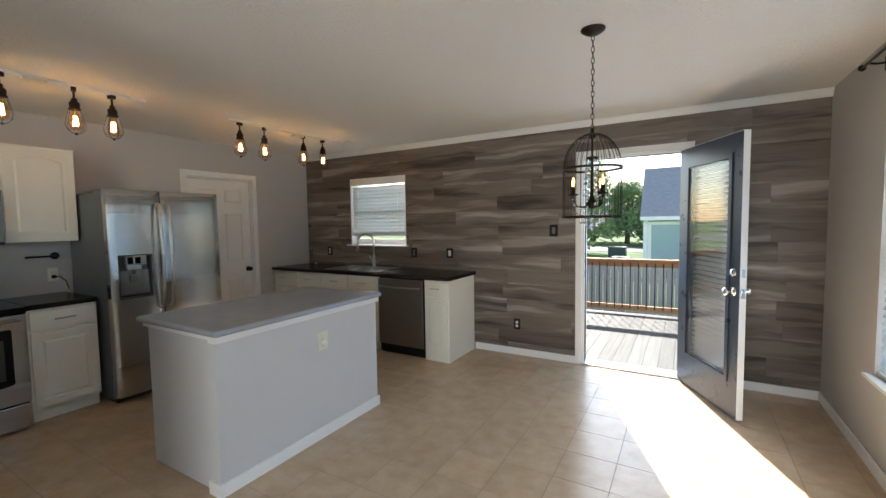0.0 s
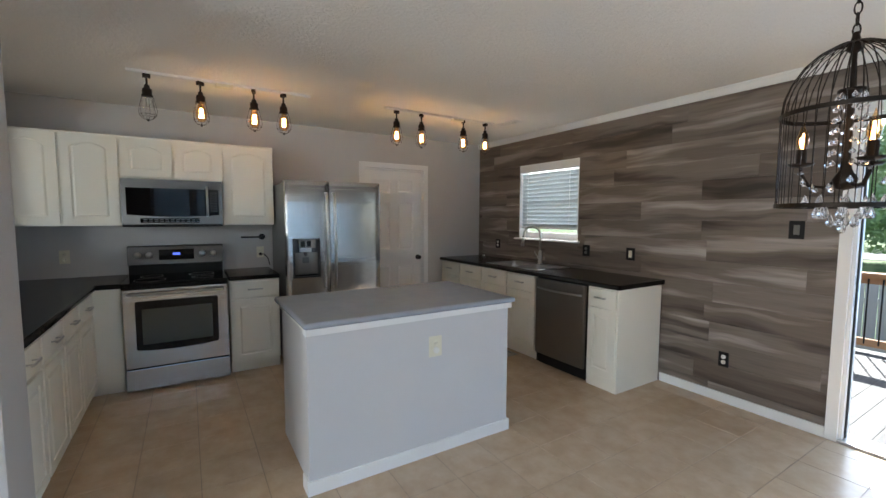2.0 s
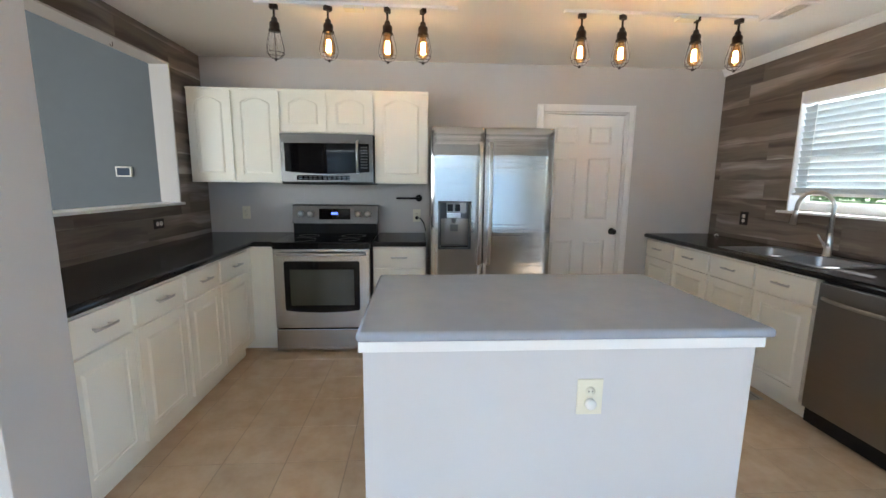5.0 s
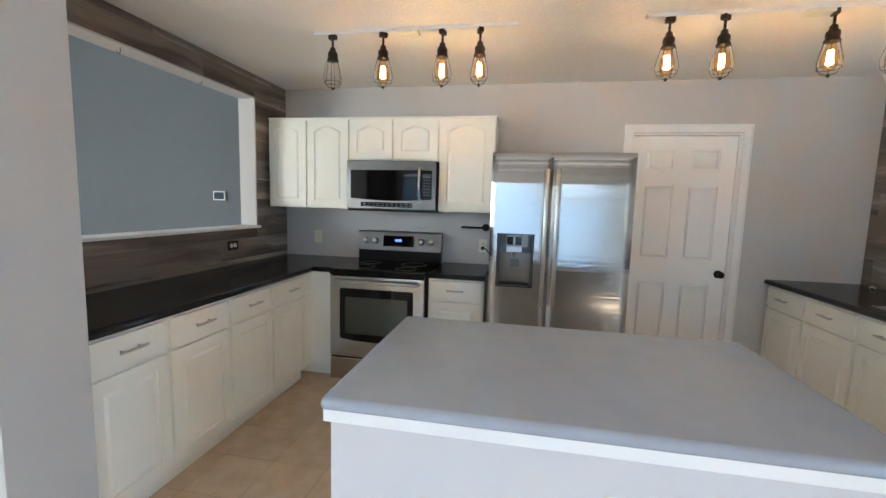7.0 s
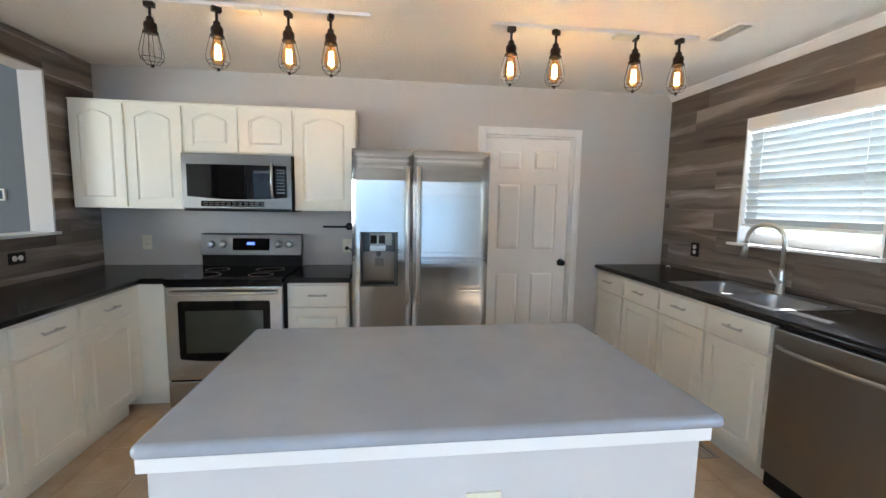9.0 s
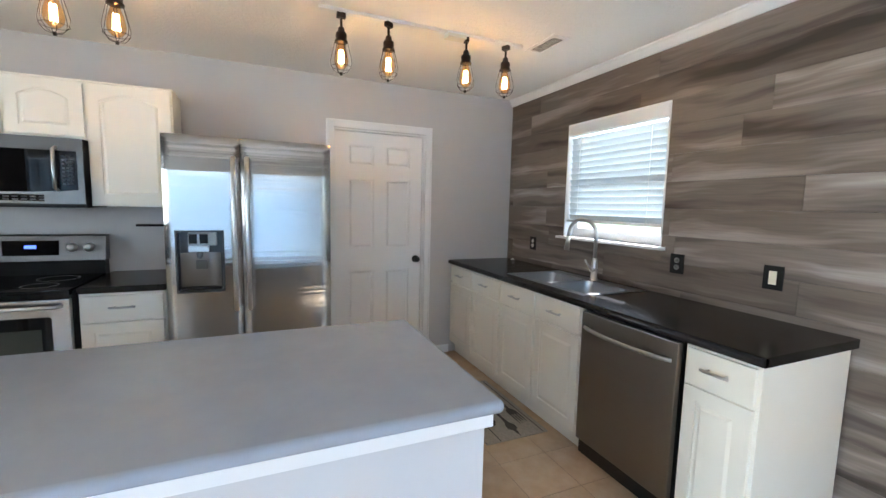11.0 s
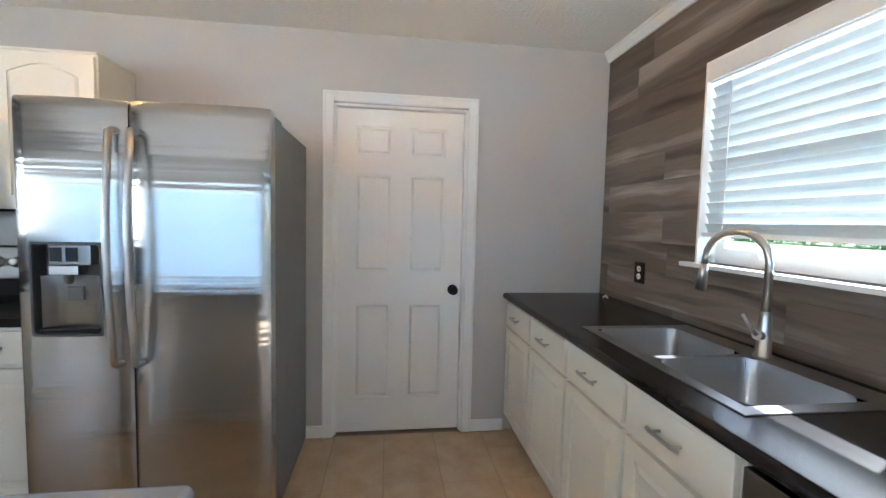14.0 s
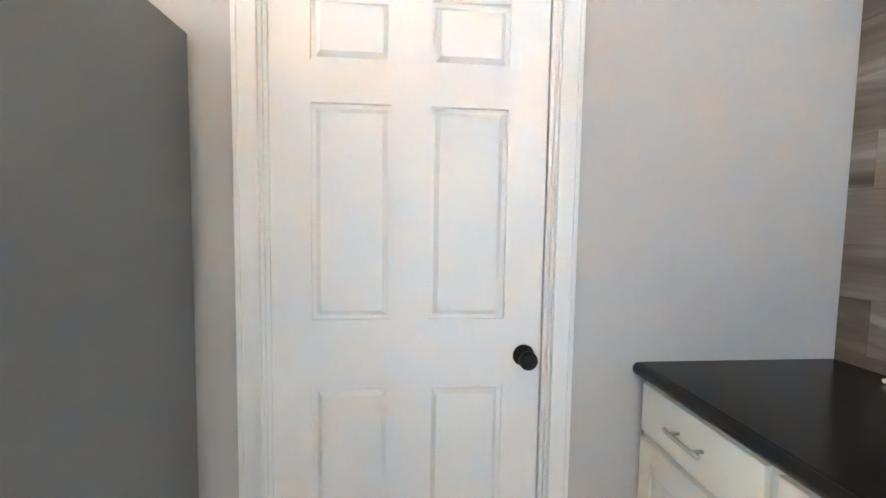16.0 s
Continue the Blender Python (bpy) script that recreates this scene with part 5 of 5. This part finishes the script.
b = B(); box(b, -6, 14, 0.02, 0.06, 0.3, 0.39), box(b, -6, 14, 0.02, 0.06, 1.0, 1.09); part("fence_rail", b, "fence", fence)
fm = None
for i in range(140):
    if fm is None:
        b = B(); box(b, 0.003, 0.137, 0, 0.018, 0.04, 1.36); q = part("picket", b, "fence", fence); fm = q.data
    else:
        q = new("picket", fm); q.parent = fence
    q.location = (-6 + i * 0.143, 0, rnd.uniform(-0.015, 0.015))

# neighbour's house
hs = thing("neighbour_house", pose(3.3, 16.0, GZ), "blue-grey sided house with a purple-grey shingle roof", "house")
b = B(); box(b, 0, 14, 0, 8, 0, 2.35); part("wall", b, "siding", hs)
for k in range(22):
    b = B(); box(b, 0.16, 14, -0.012, -0.0005, 0.05 + k * 0.1, 0.14 + k * 0.1); part("siding_board", b, "siding", hs)
b = B(); box(b, -0.02, 0.15, -0.03, 0.1, 0, 2.3), box(b, -0.12, 14.2, -0.40, -0.37, 2.2, 2.36), box(b, -0.12, 14.2, -0.369, 0, 2.2, 2.22); part("corner_trim", b, "trim", hs)
b = B()
v = [b.verts.new(p) for p in ((-0.12, -0.38, 2.33), (14.3, -0.38, 2.33), (14.3, 1.5, 4.62), (-0.12, 1.5, 4.62), (-0.12, 8.4, 2.33), (14.3, 8.4, 2.33))]
b.faces.new((v[0], v[1], v[2], v[3])), b.faces.new((v[3], v[2], v[5], v[4])), b.faces.new((v[0], v[3], v[4])), b.faces.new((v[1], v[5], v[2])), b.faces.new((v[0], v[4], v[5], v[1]))
part("roof", b, "shingle", hs)
M["garage_paint"] = painted("garage_door_paint", (0.32, 0.42, 0.44), 0.5).m
b = B(); box(b, 0.16, 0.30, -0.04, -0.013, 0, 2.0), box(b, 0.16, 5.1, -0.04, -0.013, 2.0, 2.13), box(b, 4.96, 5.1, -0.04, -0.013, 0, 2.0)
gd = part("garage_frame", b, "trim", hs)
for k in range(4):
    for j in range(4):
        b = B(); box(b, 0.305 + j * 1.163, 0.305 + (j + 1) * 1.163 - 0.01, -0.03, -0.014, 0.02 + k * 0.495, 0.02 + (k + 1) * 0.495 - 0.015, 0.006); part("garage_panel", b, "garage_paint", gd)


def tree(x, y, h, r, seed, label):
    rn = random.Random(seed)
    t = thing("tree", pose(x, y, GZ), label, "tree")
    b = B()
    tube(b, [(0, 0, 0), (0.05, 0, h * 0.25), (0, 0.05, h * 0.55), (0.1, 0, h * 0.85)], [r * 0.09, r * 0.07, r * 0.04, 0.02], 8)
    for k in range(9):
        a, z = rn.uniform(0, 6.28), h * rn.uniform(0.25, 0.7)
        L = r * rn.uniform(0.5, 0.85)
        tube(b, [(0, 0, z), (L * 0.5 * math.cos(a), L * 0.5 * math.sin(a), z + L * 0.3), (L * math.cos(a), L * math.sin(a), z + L * 0.5)], [r * 0.035, r * 0.02, 0.01], 5)
    part("trunk", b, "bark", t)
    verts, faces = [], []
    clumps = []
    for _ in range(40):
        a, u = rn.uniform(0, 6.28), rn.uniform(0.0, 1.0)
        z = h * (0.22 + 0.74 * u)
        rad = r * math.sin(math.pi * min(1, 0.25 + 0.72 * u)) * rn.uniform(0.35, 0.95)
        clumps.append((rad * math.cos(a), rad * math.sin(a), z, r * rn.uniform(0.22, 0.42)))
    for cx, cy, cz, cr in clumps:
        for _ in range(190):
            d = Vector((rn.gauss(0, 1), rn.gauss(0, 1), rn.gauss(0, 0.75))).normalized() * cr * rn.uniform(0.55, 1.05)
            p = Vector((cx, cy, cz)) + d
            s = rn.uniform(0.10, 0.19)
            u1 = Vector((rn.gauss(0, 1), rn.gauss(0, 1), rn.gauss(0, 1))).normalized()
            u2 = u1.orthogonal().normalized()
            i = len(verts)
            verts += [p - u1 * s, p + u2 * s * 0.5, p + u1 * s, p - u2 * s * 0.5]
            faces.append((i, i + 1, i + 2, i + 3))
    me = bpy.data.meshes.new("crown")
    me.from_pydata(verts, [], faces)
    me.materials.append(M["leaves"])
    c = new("crown", me)
    c.parent = t


tree(-2.6, 24.5, 6.8, 3.5, 1, "large leafy green tree beside the road")
tree(-8.5, 25.0, 7.5, 3.5, 2, "broad green tree by the road")
tree(0.2, 38, 5.6, 2.8, 3, "green tree across the road, further off")
tree(3.8, 41, 5.4, 3.0, 5, "lighter green tree across the road")
tree(-3.6, 42, 7.0, 3.8, 6, "tall green tree in the far row")
tree(-12, 38, 8, 4, 7, "green tree in the far row on the lawn")

# far wooded skyline
b = B()
rn = random.Random(9)
verts, faces = [], []
for i in range(14000):
    x = rn.uniform(-70, 60)
    hz = 4.6 + 1.8 * noise.noise(Vector((x * 0.12, 0, 0))) + 1.0 * noise.noise(Vector((x * 0.5, 3, 0)))
    p = Vector((x, 62 + rn.uniform(-3, 3), GZ + hz * rn.uniform(0, 1) ** 0.7))
    s = rn.uniform(0.25, 0.5)
    u1 = Vector((rn.gauss(0, 1), rn.gauss(0, 1), rn.gauss(0, 1))).normalized()
    u2 = u1.orthogonal().normalized()
    k = len(verts)
    verts += [p - u1 * s, p + u2 * s * 0.7, p + u1 * s, p - u2 * s * 0.7]
    faces.append((k, k + 1, k + 2, k + 3))
b.free()
me = bpy.data.meshes.new("backdrop_woods")
me.from_pydata(verts, [], faces)
me.materials.append(M["leaves"])
tagged(new("backdrop_woods", me), kind="stuff")

# utility boxes and the parked car
for x, y, w_, h_ in ((1.4, 22.3, 0.95, 0.6), (2.35, 16.2, 0.73, 0.5)):
    u = thing("utility_box", pose(x, y, GZ), "dark green utility cabinet on the grass", "utility box")
    b = B(); box(b, -w_ / 2, w_ / 2, -0.35, 0.35, 0, h_, 0.02), box(b, -w_ / 2 - 0.02, w_ / 2 + 0.02, -0.37, 0.37, h_, h_ + 0.05, 0.01); part("case", b, "box_green", u)

car = thing("parked_car", pose(2.2, 47, GZ, 0, 0, 8), "white parked car on the far side of the lawn", "car")
b = B(); slab(b, [(-2.1, 0.35), (2.1, 0.35), (2.15, 0.75), (1.9, 0.95), (-2.0, 1.0), (-2.15, 0.7)], -0.85, 0.85); part("body", b, "plastic_white", car)
b = B(); slab(b, [(-1.7, 0.98), (1.15, 0.96), (0.6, 1.48), (-1.2, 1.5)], -0.78, 0.78); part("cabin", b, "plastic_white", car)
for y0, y1 in ((-0.79, -0.782), (0.782, 0.79)):
    b = B(); slab(b, [(-1.5, 1.03), (0.95, 1.02), (0.5, 1.42), (-1.1, 1.44)], y0, y1); part("side_window", b, "glass_black", car)
for x in (-1.35, 1.35):
    for y in (-0.8, 0.8):
        b = B(); cyl(b, (x, y - 0.1, 0.33), (x, y + 0.1, 0.33), 0.33, n=20); w = part("wheel", b, "rubber", car)
        b = B(); cyl(b, (x, y - 0.105, 0.33), (x, y + 0.105, 0.33), 0.19, n=12); part("rim", b, "nickel", w)

# ---- floor tiles and planks ----
P = 0.309
tm = {}
i0, i1 = -3, 17
rnd = random.Random(2)
for i in range(-3, 17):
    for j in range(-16, 5):
        x0, y0 = 0.829 + P * i, -1.415 + P * j
        xa, xb, ya, yb = max(x0 + 0.0011, 0.001), min(x0 + P - 0.0011, XE - 0.001), y0 + 0.0011, min(y0 + P - 0.0011, -0.001)
        if xb - xa < 0.02 or yb - ya < 0.02:
            continue
        k = (round(xb - xa, 3), round(yb - ya, 3))
        if k not in tm:
            b = B()
            w_, h_, e = xb - xa, yb - ya, 0.0012
            lo = [b.verts.new(p) for p in ((0, 0, -0.002), (w_, 0, -0.002), (w_, h_, -0.002), (0, h_, -0.002))]
            hi = [b.verts.new(p) for p in ((e, e, 0), (w_ - e, e, 0), (w_ - e, h_ - e, 0), (e, h_ - e, 0))]
            b.faces.new(hi)
            for q in range(4):
                b.faces.new((lo[q], lo[(q + 1) % 4], hi[(q + 1) % 4], hi[q]))
            me = bpy.data.meshes.new("tile"); b.to_mesh(me); b.free(); me.materials.append(M["tile"]); tm[k] = me
        t = new("tile", tm[k]); t.parent = FLOOR; t.location = (xa, ya, 0)
b = B(); box(b, 0.0, XE, YL, -1.415 - 16 * P - 0.002, -0.001, 0.002); structure("floor_living", b, "tile")

PH = 0.164


def planks(parent, y, sign, x_lo, x_hi, z_lo, z_hi, holes, seed, joints={}):
    """Rows of planks on a wall in the plane y, proud towards sign."""
    rn = random.Random(seed)
    for k in range(16):
        z, ztop = max(z_lo, PH * k - 0.032), min(PH * (k + 1) - 0.032, z_hi)
        if ztop - z < 0.004:
            continue
        x = x_lo - rn.uniform(0, 1.1)
        if k in joints:
            x = joints[k] - 1.22 * math.ceil((joints[k] - x_lo) / 1.22)
        while x < x_hi:
            xn = x + 1.22
            segs = [(max(x, x_lo), min(xn, x_hi), z, ztop)]
            for hx0, hx1, hz0, hz1 in holes:
                out = []
                for a, c, z0, z1 in segs:
                    if c <= hx0 or a >= hx1 or z1 <= hz0 or z0 >= hz1:
                        out.append((a, c, z0, z1))
                        continue
                    if a < hx0:
                        out.append((a, hx0, z0, z1))
                    if c > hx1:
                        out.append((hx1, c, z0, z1))
                    if z0 < hz0:
                        out.append((max(a, hx0), min(c, hx1), z0, hz0))
                    if z1 > hz1:
                        out.append((max(a, hx0), min(c, hx1), hz1, z1))
                segs = out
            for a, c, z0, z1 in segs:
                if c - a < 0.01 or z1 - z0 < 0.004:
                    continue
                b = B()
                g = 0.0002
                w_, h_, e = c - a - 2 * g, z1 - z0 - 2 * g, 0.0005
                lo = [b.verts.new(p) for p in ((0, 0, 0), (w_, 0, 0), (w_, 0, h_), (0, 0, h_))]
                hi = [b.verts.new(p) for p in ((e, sign * 0.012, e), (w_ - e, sign * 0.012, e), (w_ - e, sign * 0.012, h_ - e), (e, sign * 0.012, h_ - e))]
                b.faces.new(hi)
                for q in range(4):
                    b.faces.new((lo[q], lo[(q + 1) % 4], hi[(q + 1) % 4], hi[q]))
                p = part("plank", b, "plank", parent)
                p.location = (a + g, y, z0 + g)
            x = xn


planks(WALL_N, 0.012, -1, 0.0, XE, 0.0, CEIL, [(WX0, WX1, WZ0, WZ1), (DX0, DX1, -1, DZ)], 11, {5: 3.16, 6: 3.75, 8: 3.05, 9: 2.51, 10: 3.04, 11: 3.43})
planks(WALL_S, YS - 0.012, 1, 0.0, 2.462, 0.0, CEIL, [(PX0, PX1, PZ0, PZ1)], 12)

# deck boards
dm_ = None
for i in range(67):
    if dm_ is None:
        b = B(); box(b, 0.0012, 0.1458, 0, 2.86, -0.03, 0, 0.002); q = part("board", b, "deck", DECK); dm_ = q.data
    else:
        q = new("board", dm_); q.parent = DECK
    q.location = (-0.94 + i * 0.147, 0.165, -0.045)
